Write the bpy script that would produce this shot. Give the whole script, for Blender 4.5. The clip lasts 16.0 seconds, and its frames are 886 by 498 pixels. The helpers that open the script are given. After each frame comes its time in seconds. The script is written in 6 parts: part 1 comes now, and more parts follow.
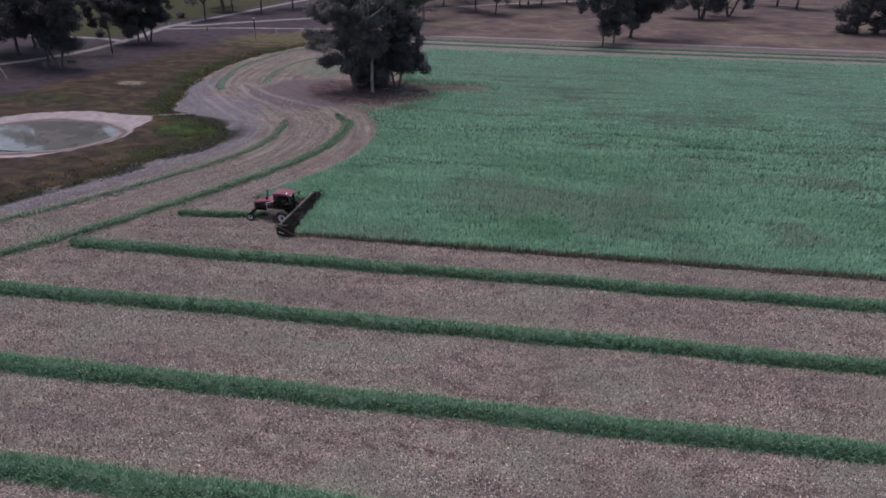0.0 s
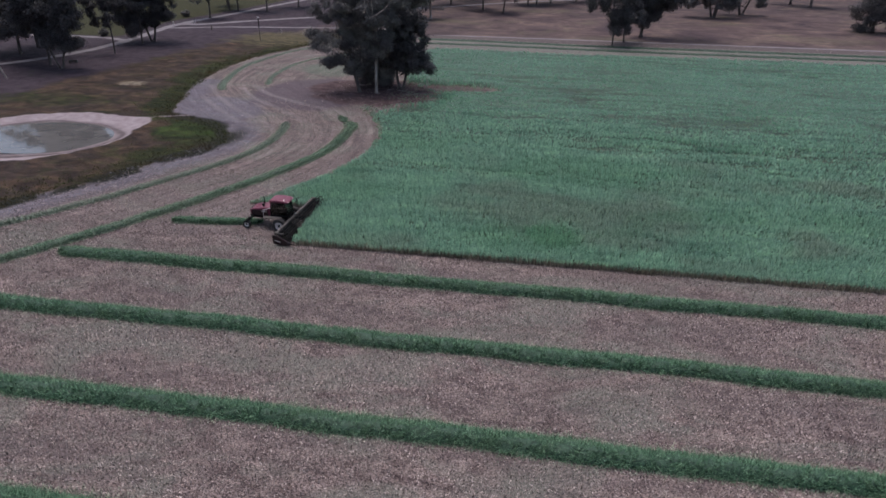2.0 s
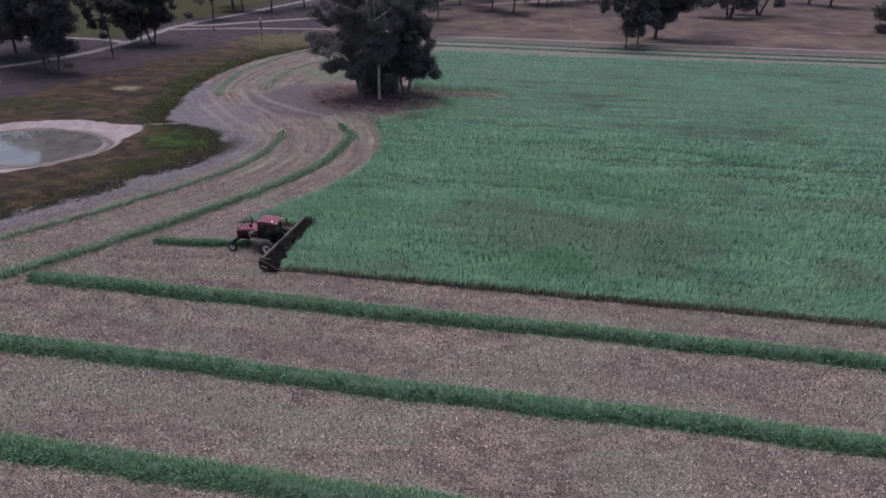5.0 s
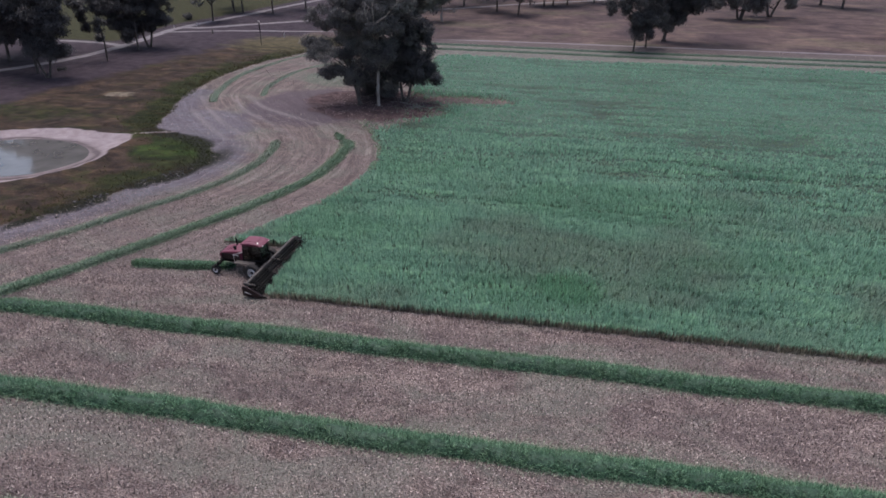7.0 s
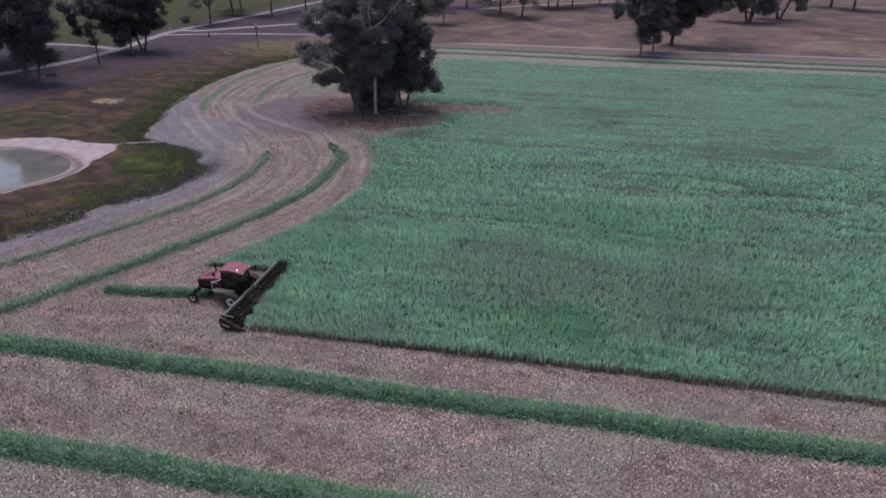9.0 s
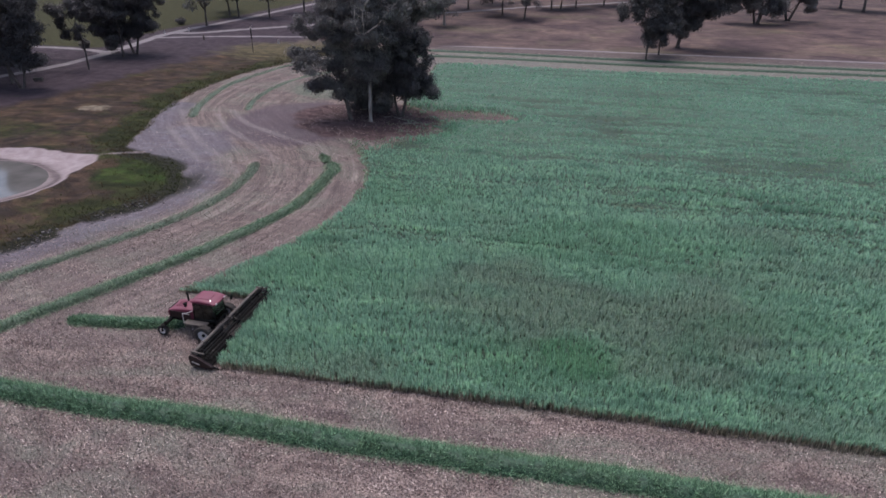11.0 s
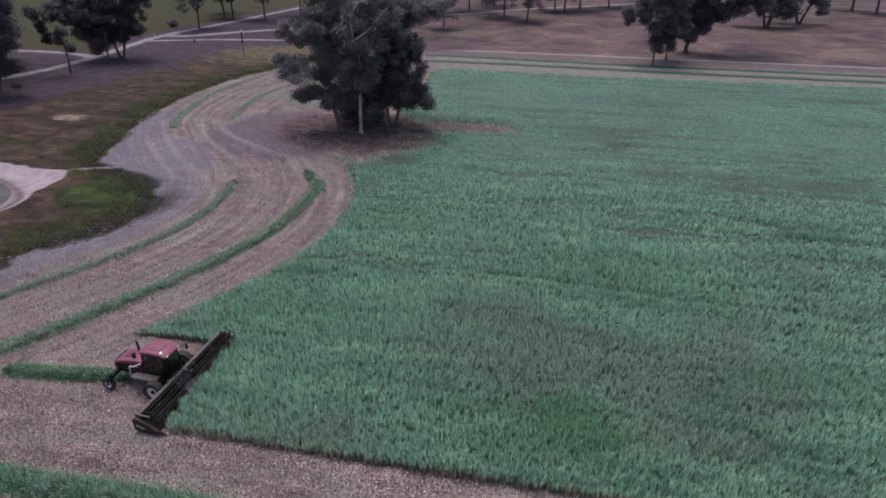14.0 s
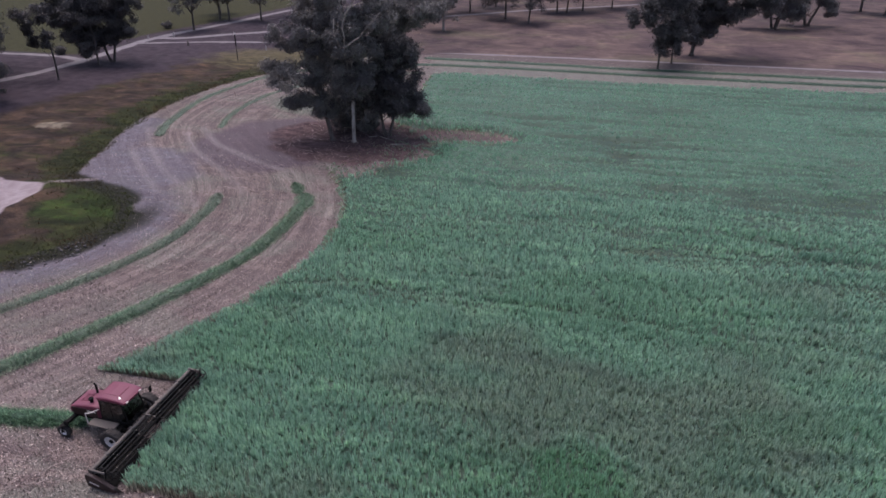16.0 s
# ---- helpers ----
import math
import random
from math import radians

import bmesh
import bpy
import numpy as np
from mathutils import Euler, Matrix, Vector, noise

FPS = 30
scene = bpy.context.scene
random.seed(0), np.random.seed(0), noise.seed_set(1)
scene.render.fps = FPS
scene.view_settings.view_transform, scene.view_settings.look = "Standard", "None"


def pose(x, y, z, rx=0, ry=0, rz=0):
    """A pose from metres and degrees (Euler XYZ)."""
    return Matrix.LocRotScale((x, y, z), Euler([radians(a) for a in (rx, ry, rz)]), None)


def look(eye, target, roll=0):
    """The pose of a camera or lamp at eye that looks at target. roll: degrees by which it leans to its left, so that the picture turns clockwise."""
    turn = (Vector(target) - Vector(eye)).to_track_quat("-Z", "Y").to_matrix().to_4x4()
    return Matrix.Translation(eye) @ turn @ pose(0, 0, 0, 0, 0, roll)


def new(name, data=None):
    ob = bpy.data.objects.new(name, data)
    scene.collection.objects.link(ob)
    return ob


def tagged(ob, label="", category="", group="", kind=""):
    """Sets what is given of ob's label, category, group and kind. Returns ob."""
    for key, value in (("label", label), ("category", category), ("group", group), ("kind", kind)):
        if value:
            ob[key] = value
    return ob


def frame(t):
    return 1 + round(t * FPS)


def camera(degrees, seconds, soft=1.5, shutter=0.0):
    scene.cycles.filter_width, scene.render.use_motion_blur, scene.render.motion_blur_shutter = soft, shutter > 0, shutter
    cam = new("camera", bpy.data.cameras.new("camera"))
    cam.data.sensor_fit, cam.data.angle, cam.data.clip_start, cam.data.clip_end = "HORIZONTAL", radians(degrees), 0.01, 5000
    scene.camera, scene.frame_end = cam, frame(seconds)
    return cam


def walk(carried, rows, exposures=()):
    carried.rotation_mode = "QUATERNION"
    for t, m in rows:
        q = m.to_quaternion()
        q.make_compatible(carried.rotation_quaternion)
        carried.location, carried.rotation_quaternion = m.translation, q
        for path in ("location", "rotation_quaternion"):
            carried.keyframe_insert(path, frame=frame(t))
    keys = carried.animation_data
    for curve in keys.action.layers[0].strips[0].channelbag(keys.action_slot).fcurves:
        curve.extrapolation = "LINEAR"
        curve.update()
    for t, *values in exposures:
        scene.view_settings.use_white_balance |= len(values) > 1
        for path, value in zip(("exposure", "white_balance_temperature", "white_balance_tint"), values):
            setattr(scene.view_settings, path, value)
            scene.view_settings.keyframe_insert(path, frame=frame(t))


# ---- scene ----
cam = camera(70.8, 16.0, soft=1.65)
METRES, EYE, TILT, LEAN, TURN = 34.68, 29.0, 0.0, 0.0, 7.5
ROWS = [
    (0.0, 0.0, 0.0, 0.0, 0.39, -27.34, -0.75),
    (0.5, 0.004, 0.0186, -0.0007, 0.57, -27.38, -0.72),
    (1.0, 0.0076, 0.0377, -0.0015, 0.77, -27.42, -0.7),
    (1.5, 0.0106, 0.0582, -0.0026, 0.94, -27.47, -0.67),
    (2.0, 0.014, 0.0809, -0.0034, 1.12, -27.5, -0.66),
    (2.5, 0.0171, 0.1056, -0.0038, 1.28, -27.54, -0.63),
    (3.0, 0.0202, 0.132, -0.0045, 1.44, -27.56, -0.61),
    (3.5, 0.0235, 0.1596, -0.0052, 1.6, -27.58, -0.58),
    (4.0, 0.0266, 0.1879, -0.0058, 1.74, -27.6, -0.55),
    (6.5, 0.0454, 0.3472, -0.0028, 2.37, -27.64, -0.42),
    (7.0, 0.0489, 0.3816, -0.002, 2.48, -27.64, -0.43),
    (7.5, 0.0529, 0.4167, -0.0015, 2.57, -27.63, -0.41),
    (8.0, 0.0572, 0.4517, -0.0009, 2.66, -27.63, -0.38),
    (8.5, 0.0614, 0.4868, -0.0002, 2.77, -27.63, -0.37),
    (9.0, 0.0657, 0.5218, 0.0003, 2.86, -27.63, -0.37),
    (11.5, 0.0889, 0.6983, 0.0007, 3.22, -27.64, -0.32),
    (12.0, 0.0935, 0.7322, 0.0003, 3.28, -27.63, -0.31),
    (12.5, 0.0987, 0.7646, 0.0001, 3.34, -27.64, -0.33),
    (13.0, 0.1035, 0.7959, -0.0003, 3.4, -27.66, -0.33),
    (13.5, 0.1082, 0.8271, -0.0009, 3.44, -27.66, -0.33),
    (14.0, 0.1131, 0.8585, -0.0002, 3.51, -27.67, -0.34),
    (14.5, 0.1175, 0.8906, 0.0005, 3.56, -27.69, -0.35),
    (15.0, 0.1219, 0.9233, 0.0014, 3.64, -27.7, -0.34),
    (15.5, 0.1258, 0.9568, 0.0019, 3.69, -27.72, -0.35),
    (16.0, 0.1296, 0.9911, 0.0028, 3.74, -27.73, -0.35),
]
walk(cam, [(t, pose(0, 0, EYE, TILT, LEAN, TURN) @ pose(METRES * x, METRES * y, METRES * z, 90 + pitch, roll, yaw)) for t, x, y, z, yaw, pitch, roll in ROWS],
     exposures=[(0.0, 0.02, 6300, 12), (3.0, 0.04, 6300, 12), (6.5, 0.14, 6300, 12), (9.0, 0.27, 6300, 12), (12.0, 0.28, 6300, 14), (16.0, 0.25, 6300, 19)])

# ---- light ----
world = bpy.data.worlds.new("world")
scene.world = world
world.use_nodes = True
wn = world.node_tree
sky = wn.nodes.new("ShaderNodeTexSky")
sky.sky_type = "NISHITA"
sky.sun_disc = False
sky.sun_elevation = radians(72.6)
sky.sun_rotation = radians(-35)
sky.air_density, sky.dust_density, sky.ozone_density = 1.0, 4.0, 1.0
wn.nodes["Background"].inputs["Strength"].default_value = 0.14
wn.links.new(sky.outputs["Color"], wn.nodes["Background"].inputs["Color"])
sun_data = bpy.data.lights.new("sun", "SUN")
sun_data.energy, sun_data.angle, sun_data.color = 1.7, radians(40), (1.0, 0.97, 0.97)
sun = new("sun", sun_data)
sun.matrix_world = look((-25, 116, 140), (0, 80, 0))

# ---- small tools ----
rng = np.random.default_rng(7)


def lattice(seed):
    return np.random.default_rng(seed).random((128, 128))


LAT = [lattice(s) for s in range(12)]


def vnoise(x, y, size, seed=0):
    """Smooth noise of 0 to 1 with the given grain in metres."""
    L = LAT[seed % 12]
    u, v = np.asarray(x) / size + 31.7 * seed, np.asarray(y) / size + 17.3 * seed
    i, j = np.floor(u).astype(int), np.floor(v).astype(int)
    a, b = u - i, v - j
    a, b = a * a * (3 - 2 * a), b * b * (3 - 2 * b)
    g = lambda p, q: L[p % 128, q % 128]
    return (g(i, j) * (1 - a) + g(i + 1, j) * a) * (1 - b) + (g(i, j + 1) * (1 - a) + g(i + 1, j + 1) * a) * b


def fbm(x, y, size, seed=0, octaves=3):
    s, w, tot = 0, 1.0, 0
    for o in range(octaves):
        s, tot = s + w * vnoise(x, y, size / 2 ** o, seed + o), tot + w
        w *= 0.5
    return s / tot


def curve_of(points, step=1.0):
    """A smooth line through the points, evenly resampled."""
    p = np.array(points, float)
    p = np.vstack([2 * p[0] - p[1], p, 2 * p[-1] - p[-2]])
    out = []
    for k in range(1, len(p) - 2):
        n = max(2, int(np.linalg.norm(p[k + 1] - p[k]) / step))
        t = np.linspace(0, 1, n, endpoint=False)[:, None]
        out.append(0.5 * (2 * p[k] + (p[k + 1] - p[k - 1]) * t + (2 * p[k - 1] - 5 * p[k] + 4 * p[k + 1] - p[k + 2]) * t ** 2
                          + (3 * p[k] - p[k - 1] - 3 * p[k + 1] + p[k + 2]) * t ** 3))
    return np.vstack(out + [p[-2][None]])


def line_distance(x, y, line):
    """Distance to an open line, positive on its right-hand side."""
    x, y = np.asarray(x, float), np.asarray(y, float)
    best, sign = np.full(x.shape, 1e9), np.ones(x.shape)
    for a, b in zip(line[:-1], line[1:]):
        d = b - a
        t = np.clip(((x - a[0]) * d[0] + (y - a[1]) * d[1]) / (d @ d), 0, 1)
        px, py = x - a[0] - t * d[0], y - a[1] - t * d[1]
        q = np.hypot(px, py)
        near = q < best
        best = np.where(near, q, best)
        sign = np.where(near, np.where(d[0] * py - d[1] * px > 0, -1, 1), sign)
    return best * sign


def inside(x, y, poly):
    x, y = np.asarray(x, float), np.asarray(y, float)
    hit = np.zeros(x.shape, bool)
    for a, b in zip(poly, np.roll(poly, -1, axis=0)):
        if a[1] == b[1]:
            continue
        cross = (a[1] > y) != (b[1] > y)
        hit ^= cross & (x < (b[0] - a[0]) * (y - a[1]) / (b[1] - a[1]) + a[0])
    return hit


def smooth(e0, e1, v):
    t = np.clip((v - e0) / (e1 - e0), 0, 1)
    return t * t * (3 - 2 * t)


def mesh_np(name, verts, tris, smooth_faces=False):
    me = bpy.data.meshes.new(name)
    verts, tris = np.asarray(verts, np.float32), np.asarray(tris, np.int32)
    me.vertices.add(len(verts))
    me.vertices.foreach_set("co", verts.ravel())
    n = tris.shape[1]
    me.loops.add(tris.size)
    me.loops.foreach_set("vertex_index", tris.ravel())
    me.polygons.add(len(tris))
    me.polygons.foreach_set("loop_start", np.arange(0, tris.size, n, dtype=np.int32))
    me.update(calc_edges=True)
    if smooth_faces:
        me.polygons.foreach_set("use_smooth", np.ones(len(tris), bool))
    return me


def blades(base, heading, length, lean, width, bend=0.5):
    """Bent leaf blades, three triangles each; lean is the angle from upright."""
    n = len(base)
    hx, hy = np.cos(heading), np.sin(heading)
    side = np.stack([-hy, hx, np.zeros(n)], 1) * (width / 2)[:, None]
    l1 = np.stack([hx * np.sin(lean), hy * np.sin(lean), np.cos(lean)], 1)
    lean2 = lean + bend
    l2 = np.stack([hx * np.sin(lean2), hy * np.sin(lean2), np.cos(lean2)], 1)
    mid = base + l1 * (length * 0.6)[:, None]
    tip = mid + l2 * (length * 0.4)[:, None]
    v = np.stack([base - side * 0.6, base + side * 0.6, mid - side, mid + side, tip], 1).reshape(-1, 3)
    f = np.array([[0, 1, 3], [0, 3, 2], [2, 3, 4]])[None] + (np.arange(n) * 5)[:, None, None]
    return v, f.reshape(-1, 3)


def stalks(base, heading, length, lean, width, bend=0.5):
    """Bent leaves on a thin stem, two triangles each."""
    n = len(base)
    hx, hy = np.cos(heading), np.sin(heading)
    side = np.stack([-hy, hx, np.zeros(n)], 1) * (width / 2)[:, None]
    l1 = np.stack([hx * np.sin(lean), hy * np.sin(lean), np.cos(lean)], 1)
    lean2 = lean + bend
    l2 = np.stack([hx * np.sin(lean2), hy * np.sin(lean2), np.cos(lean2)], 1)
    mid = base + l1 * (length * 0.62)[:, None]
    v = np.stack([base, mid - side, mid + side, mid + l2 * (length * 0.38)[:, None]], 1).reshape(-1, 3)
    f = np.array([[0, 2, 1], [1, 2, 3]])[None] + (np.arange(n) * 4)[:, None, None]
    return v, f.reshape(-1, 3)


def spikes(base, heading, length, lean, width):
    """Straight pointed blades, one triangle each."""
    n = len(base)
    hx, hy = np.cos(heading), np.sin(heading)
    side = np.stack([-hy, hx, np.zeros(n)], 1) * (width / 2)[:, None]
    tip = base + np.stack([hx * np.sin(lean), hy * np.sin(lean), np.cos(lean)], 1) * length[:, None]
    v = np.stack([base - side, base + side, tip], 1).reshape(-1, 3)
    return v, np.arange(3 * n).reshape(-1, 3)


def joined(pieces):
    vs, fs, k = [], [], 0
    for v, f in pieces:
        vs.append(v)
        fs.append(np.asarray(f) + k)
        k += len(v)
    return np.vstack(vs), np.vstack(fs)


def part(name, bm, material, parent, label="", smooth_faces=False):
    """Links a bmesh as one mesh object under a thing or a part."""
    me = bpy.data.meshes.new(name)
    bm.normal_update()
    bm.to_mesh(me)
    bm.free()
    me.materials.append(material)
    if smooth_faces:
        for p in me.polygons:
            p.use_smooth = True
    ob = new(name, me)
    ob.parent = parent
    return tagged(ob, label)


# ---- materials ----
def nodes_of(name, rough=0.8, metal=0.0, spec=0.3):
    m = bpy.data.materials.new(name)
    m.use_nodes = True
    nt = m.node_tree
    b = nt.nodes["Principled BSDF"]
    b.inputs["Roughness"].default_value = rough
    b.inputs["Metallic"].default_value = metal
    b.inputs["Specular IOR Level"].default_value = spec
    return m, nt, b


def n_noise(nt, scale, detail=4.0, rough=0.6, vec=None, dist=0.0):
    n = nt.nodes.new("ShaderNodeTexNoise")
    n.inputs["Scale"].default_value, n.inputs["Detail"].default_value = scale, detail
    n.inputs["Roughness"].default_value, n.inputs["Distortion"].default_value = rough, dist
    if vec is not None:
        nt.links.new(vec, n.inputs["Vector"])
    return n.outputs["Fac"]


def n_place(nt, sx=1.0, sy=1.0, sz=1.0):
    g = nt.nodes.new("ShaderNodeNewGeometry")
    m = nt.nodes.new("ShaderNodeMapping")
    m.inputs["Scale"].default_value = (sx, sy, sz)
    nt.links.new(g.outputs["Position"], m.inputs["Vector"])
    return m.outputs["Vector"]


def n_ramp(nt, fac, stops):
    r = nt.nodes.new("ShaderNodeValToRGB")
    e = r.color_ramp.elements
    while len(e) < len(stops):
        e.new(0.5)
    for k, (p, c) in zip(e, stops):
        k.position, k.color = p, (*c, 1) if len(c) == 3 else c
    nt.links.new(fac, r.inputs["Fac"])
    return r.outputs["Color"]


def n_mix(nt, fac, a, b, kind="MIX"):
    m = nt.nodes.new("ShaderNodeMix")
    m.data_type, m.blend_type = "RGBA", kind
    for sock, val in ((m.inputs[0], fac), (m.inputs[6], a), (m.inputs[7], b)):
        if isinstance(val, (tuple, list)):
            sock.default_value = (*val, 1)
        elif isinstance(val, (int, float)):
            sock.default_value = val
        else:
            nt.links.new(val, sock)
    return m.outputs[2]


def n_math(nt, op, a, b=0.0, clamp=False):
    m = nt.nodes.new("ShaderNodeMath")
    m.operation, m.use_clamp = op, clamp
    for sock, val in zip(m.inputs, (a, b)):
        if isinstance(val, (int, float)):
            sock.default_value = val
        else:
            nt.links.new(val, sock)
    return m.outputs[0]


def n_attr(nt, name):
    a = nt.nodes.new("ShaderNodeAttribute")
    a.attribute_name = name
    return a.outputs["Fac"]


def n_bump(nt, b, height, strength=0.5, distance=0.05):
    k = nt.nodes.new("ShaderNodeBump")
    k.inputs["Strength"].default_value, k.inputs["Distance"].default_value = strength, distance
    nt.links.new(height, k.inputs["Height"])
    nt.links.new(k.outputs["Normal"], b.inputs["Normal"])


def painted(name, color, dark, rough=0.45, metal=0.0, scale=3.0, spec=0.4, dust=(0.2, 0.16, 0.13), settle=0.0):
    """Paint, rubber or metal with dust and wear at two scales."""
    m, nt, b = nodes_of(name, rough, metal, spec)
    co = nt.nodes.new("ShaderNodeTexCoord").outputs["Object"]
    big = n_noise(nt, scale * 0.4, 3, 0.6, co)
    fine = n_noise(nt, scale * 7, 4, 0.7, co)
    c = n_mix(nt, n_math(nt, "MULTIPLY", big, 0.9, True), color, dark)
    c = n_mix(nt, n_ramp(nt, fine, [(0.55, (0, 0, 0)), (0.8, (0.45, 0.45, 0.45))]), c, dust)
    if settle:
        up = nt.nodes.new("ShaderNodeSeparateXYZ")
        nt.links.new(nt.nodes.new("ShaderNodeNewGeometry").outputs["Normal"], up.inputs[0])
        lying = n_math(nt, "MULTIPLY", n_ramp(nt, up.outputs["Z"], [(0.35, (0, 0, 0)), (0.9, (1, 1, 1))]), n_math(nt, "MULTIPLY", n_math(nt, "ADD", fine, 0.5), settle))
        c = n_mix(nt, lying, c, dust)
    nt.links.new(c, b.inputs["Base Color"])
    nt.links.new(n_math(nt, "ADD", n_math(nt, "MULTIPLY", fine, 0.3), rough - 0.1), b.inputs["Roughness"])
    n_bump(nt, b, fine, 0.15, 0.01)
    return m


def leafy(name, lo, mid, hi, patch=None, patch_size=14.0, stem=None, fade_z=0.3, trans=0.25, rough=0.6, patch_power=0.6, grain=False, mottled=False, clumped=False):
    """Foliage: every blade or leaf its own tone, broad patches, and light coming through."""
    m, nt, b = nodes_of(name, rough, 0.0, 0.25)
    g = nt.nodes.new("ShaderNodeNewGeometry")
    c = n_ramp(nt, g.outputs["Random Per Island"], [(0.0, lo), (0.5, mid), (1.0, hi)])
    if patch:
        f = n_noise(nt, 1.0, 4, 0.6, n_place(nt, 0.6 / patch_size, 1.5 / patch_size, 0.0), 0.4)
        c = n_mix(nt, n_math(nt, "MULTIPLY", n_ramp(nt, f, [(0.42, (0, 0, 0)), (0.66, (1, 1, 1))]), patch_power), c, patch)
    if grain:
        c = n_mix(nt, 1.0, c, n_ramp(nt, n_noise(nt, 1.0, 4, 0.7, n_place(nt, 1.1, 2.2, 0.0)), [(0.3, (0.62, 0.64, 0.64)), (0.5, (1, 1, 1)), (0.72, (1.25, 1.22, 1.2))]), "MULTIPLY")
    if clumped:
        c = n_mix(nt, 1.0, c, n_ramp(nt, n_attr(nt, "tone"), [(0.1, (0.58, 0.57, 0.6)), (0.5, (0.95, 0.95, 0.95)), (0.9, (1.6, 1.58, 1.5))]), "MULTIPLY")
    if mottled:
        c = n_mix(nt, 1.0, c, n_ramp(nt, n_noise(nt, 1.0, 3, 0.7, n_place(nt, 5.0, 7.0, 5.0)), [(0.36, (0.45, 0.45, 0.46)), (0.5, (1, 1, 1)), (0.64, (1.45, 1.45, 1.4))]), "MULTIPLY")
    # Colour by height; on the sheet below the crop tips it deepens painted shade.
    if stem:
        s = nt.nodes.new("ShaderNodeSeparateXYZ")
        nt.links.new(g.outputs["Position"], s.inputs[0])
        f = n_ramp(nt, n_math(nt, "DIVIDE", s.outputs["Z"], fade_z), [(0.3, (1, 1, 1)), (1.0, (0, 0, 0))])
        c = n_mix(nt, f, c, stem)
    nt.links.new(c, b.inputs["Base Color"])
    if trans:
        tr = nt.nodes.new("ShaderNodeBsdfTranslucent")
        nt.links.new(c, tr.inputs["Color"])
        mx = nt.nodes.new("ShaderNodeMixShader")
        mx.inputs[0].default_value = trans
        nt.links.new(b.outputs[0], mx.inputs[1])
        nt.links.new(tr.outputs[0], mx.inputs[2])
        nt.links.new(mx.outputs[0], nt.nodes["Material Output"].inputs["Surface"])
    return m




def crop_material(name, lo, mid, hi, stem, trans):
    """Cereal leaves: tone by blade, wind streaks, dry and rich-green patches, painted dimness eastward."""
    m, nt, b = nodes_of(name, 0.55, 0.0, 0.25)
    g = nt.nodes.new("ShaderNodeNewGeometry")
    c = n_ramp(nt, g.outputs["Random Per Island"], [(0.0, lo), (0.5, mid), (1.0, hi)])
    c = n_mix(nt, n_math(nt, "MULTIPLY", n_attr(nt, "even"), 0.45), c, (0.315, 0.55, 0.395))
    streak = n_noise(nt, 1.0, 4, 0.65, n_place(nt, 0.1, 0.7, 0.0), 0.6)
    c = n_mix(nt, 1.0, c, n_ramp(nt, streak, [(0.33, (0.58, 0.63, 0.64)), (0.41, (0.9, 0.92, 0.92)), (0.52, (1.0, 1.0, 1.0)), (0.68, (1.22, 1.18, 1.13))]), "MULTIPLY")
    tuft = n_noise(nt, 1.0, 4, 0.7, n_place(nt, 1.5, 2.4, 0.0))
    c = n_mix(nt, 1.0, c, n_ramp(nt, tuft, [(0.3, (0.66, 0.68, 0.68)), (0.5, (1, 1, 1)), (0.72, (1.2, 1.18, 1.16))]), "MULTIPLY")
    c = n_mix(nt, n_math(nt, "MULTIPLY", n_attr(nt, "dry"), n_ramp(nt, tuft, [(0.3, (0.2, 0.2, 0.2)), (0.65, (0.6, 0.6, 0.6))])), c, n_ramp(nt, g.outputs["Random Per Island"], [(0.0, (0.18, 0.17, 0.135)), (1.0, (0.52, 0.5, 0.42))]))
    c = n_mix(nt, n_math(nt, "MULTIPLY", n_attr(nt, "lush_dim"), 0.7), c, n_ramp(nt, g.outputs["Random Per Island"], [(0.0, (0.08, 0.2, 0.1)), (1.0, (0.32, 0.6, 0.35))]))
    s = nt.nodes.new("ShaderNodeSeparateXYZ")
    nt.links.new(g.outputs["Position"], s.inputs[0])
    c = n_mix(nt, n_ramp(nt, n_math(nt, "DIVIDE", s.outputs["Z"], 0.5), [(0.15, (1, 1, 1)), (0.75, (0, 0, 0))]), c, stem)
    nt.links.new(c, b.inputs["Base Color"])
    tr = nt.nodes.new("ShaderNodeBsdfTranslucent")
    nt.links.new(c, tr.inputs["Color"])
    mx = nt.nodes.new("ShaderNodeMixShader")
    mx.inputs[0].default_value = trans
    nt.links.new(b.outputs[0], mx.inputs[1])
    nt.links.new(tr.outputs[0], mx.inputs[2])
    nt.links.new(mx.outputs[0], nt.nodes["Material Output"].inputs["Surface"])
    return m


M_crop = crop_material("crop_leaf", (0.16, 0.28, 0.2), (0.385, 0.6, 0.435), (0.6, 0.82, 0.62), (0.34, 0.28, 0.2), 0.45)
# Darker copy of the crop leaf: painted shade for the gaps between tufts.
M_crop_gap_shade = leafy("crop_gap_shade", (0.085, 0.155, 0.108), (0.09, 0.165, 0.115), (0.095, 0.175, 0.12), patch=(0.09, 0.122, 0.087), patch_size=14, trans=0.2, grain=True, mottled=True, stem=(0.05, 0.085, 0.06), fade_z=0.72)
M_stem = leafy("standing_stems", (0.08, 0.075, 0.055), (0.27, 0.245, 0.185), (0.52, 0.46, 0.36), trans=0.4)
# Dark windrow cores: the shade between the blades is put into their colour.
M_row_core_shade = leafy("shaded_row_core", (0.03, 0.06, 0.037), (0.035, 0.07, 0.043), (0.04, 0.08, 0.05), trans=0.0, mottled=True)
M_row_core_shade_dry = leafy("shaded_wilted_row_core", (0.062, 0.092, 0.06), (0.066, 0.098, 0.064), (0.07, 0.102, 0.067), trans=0.0, mottled=True, grain=True)
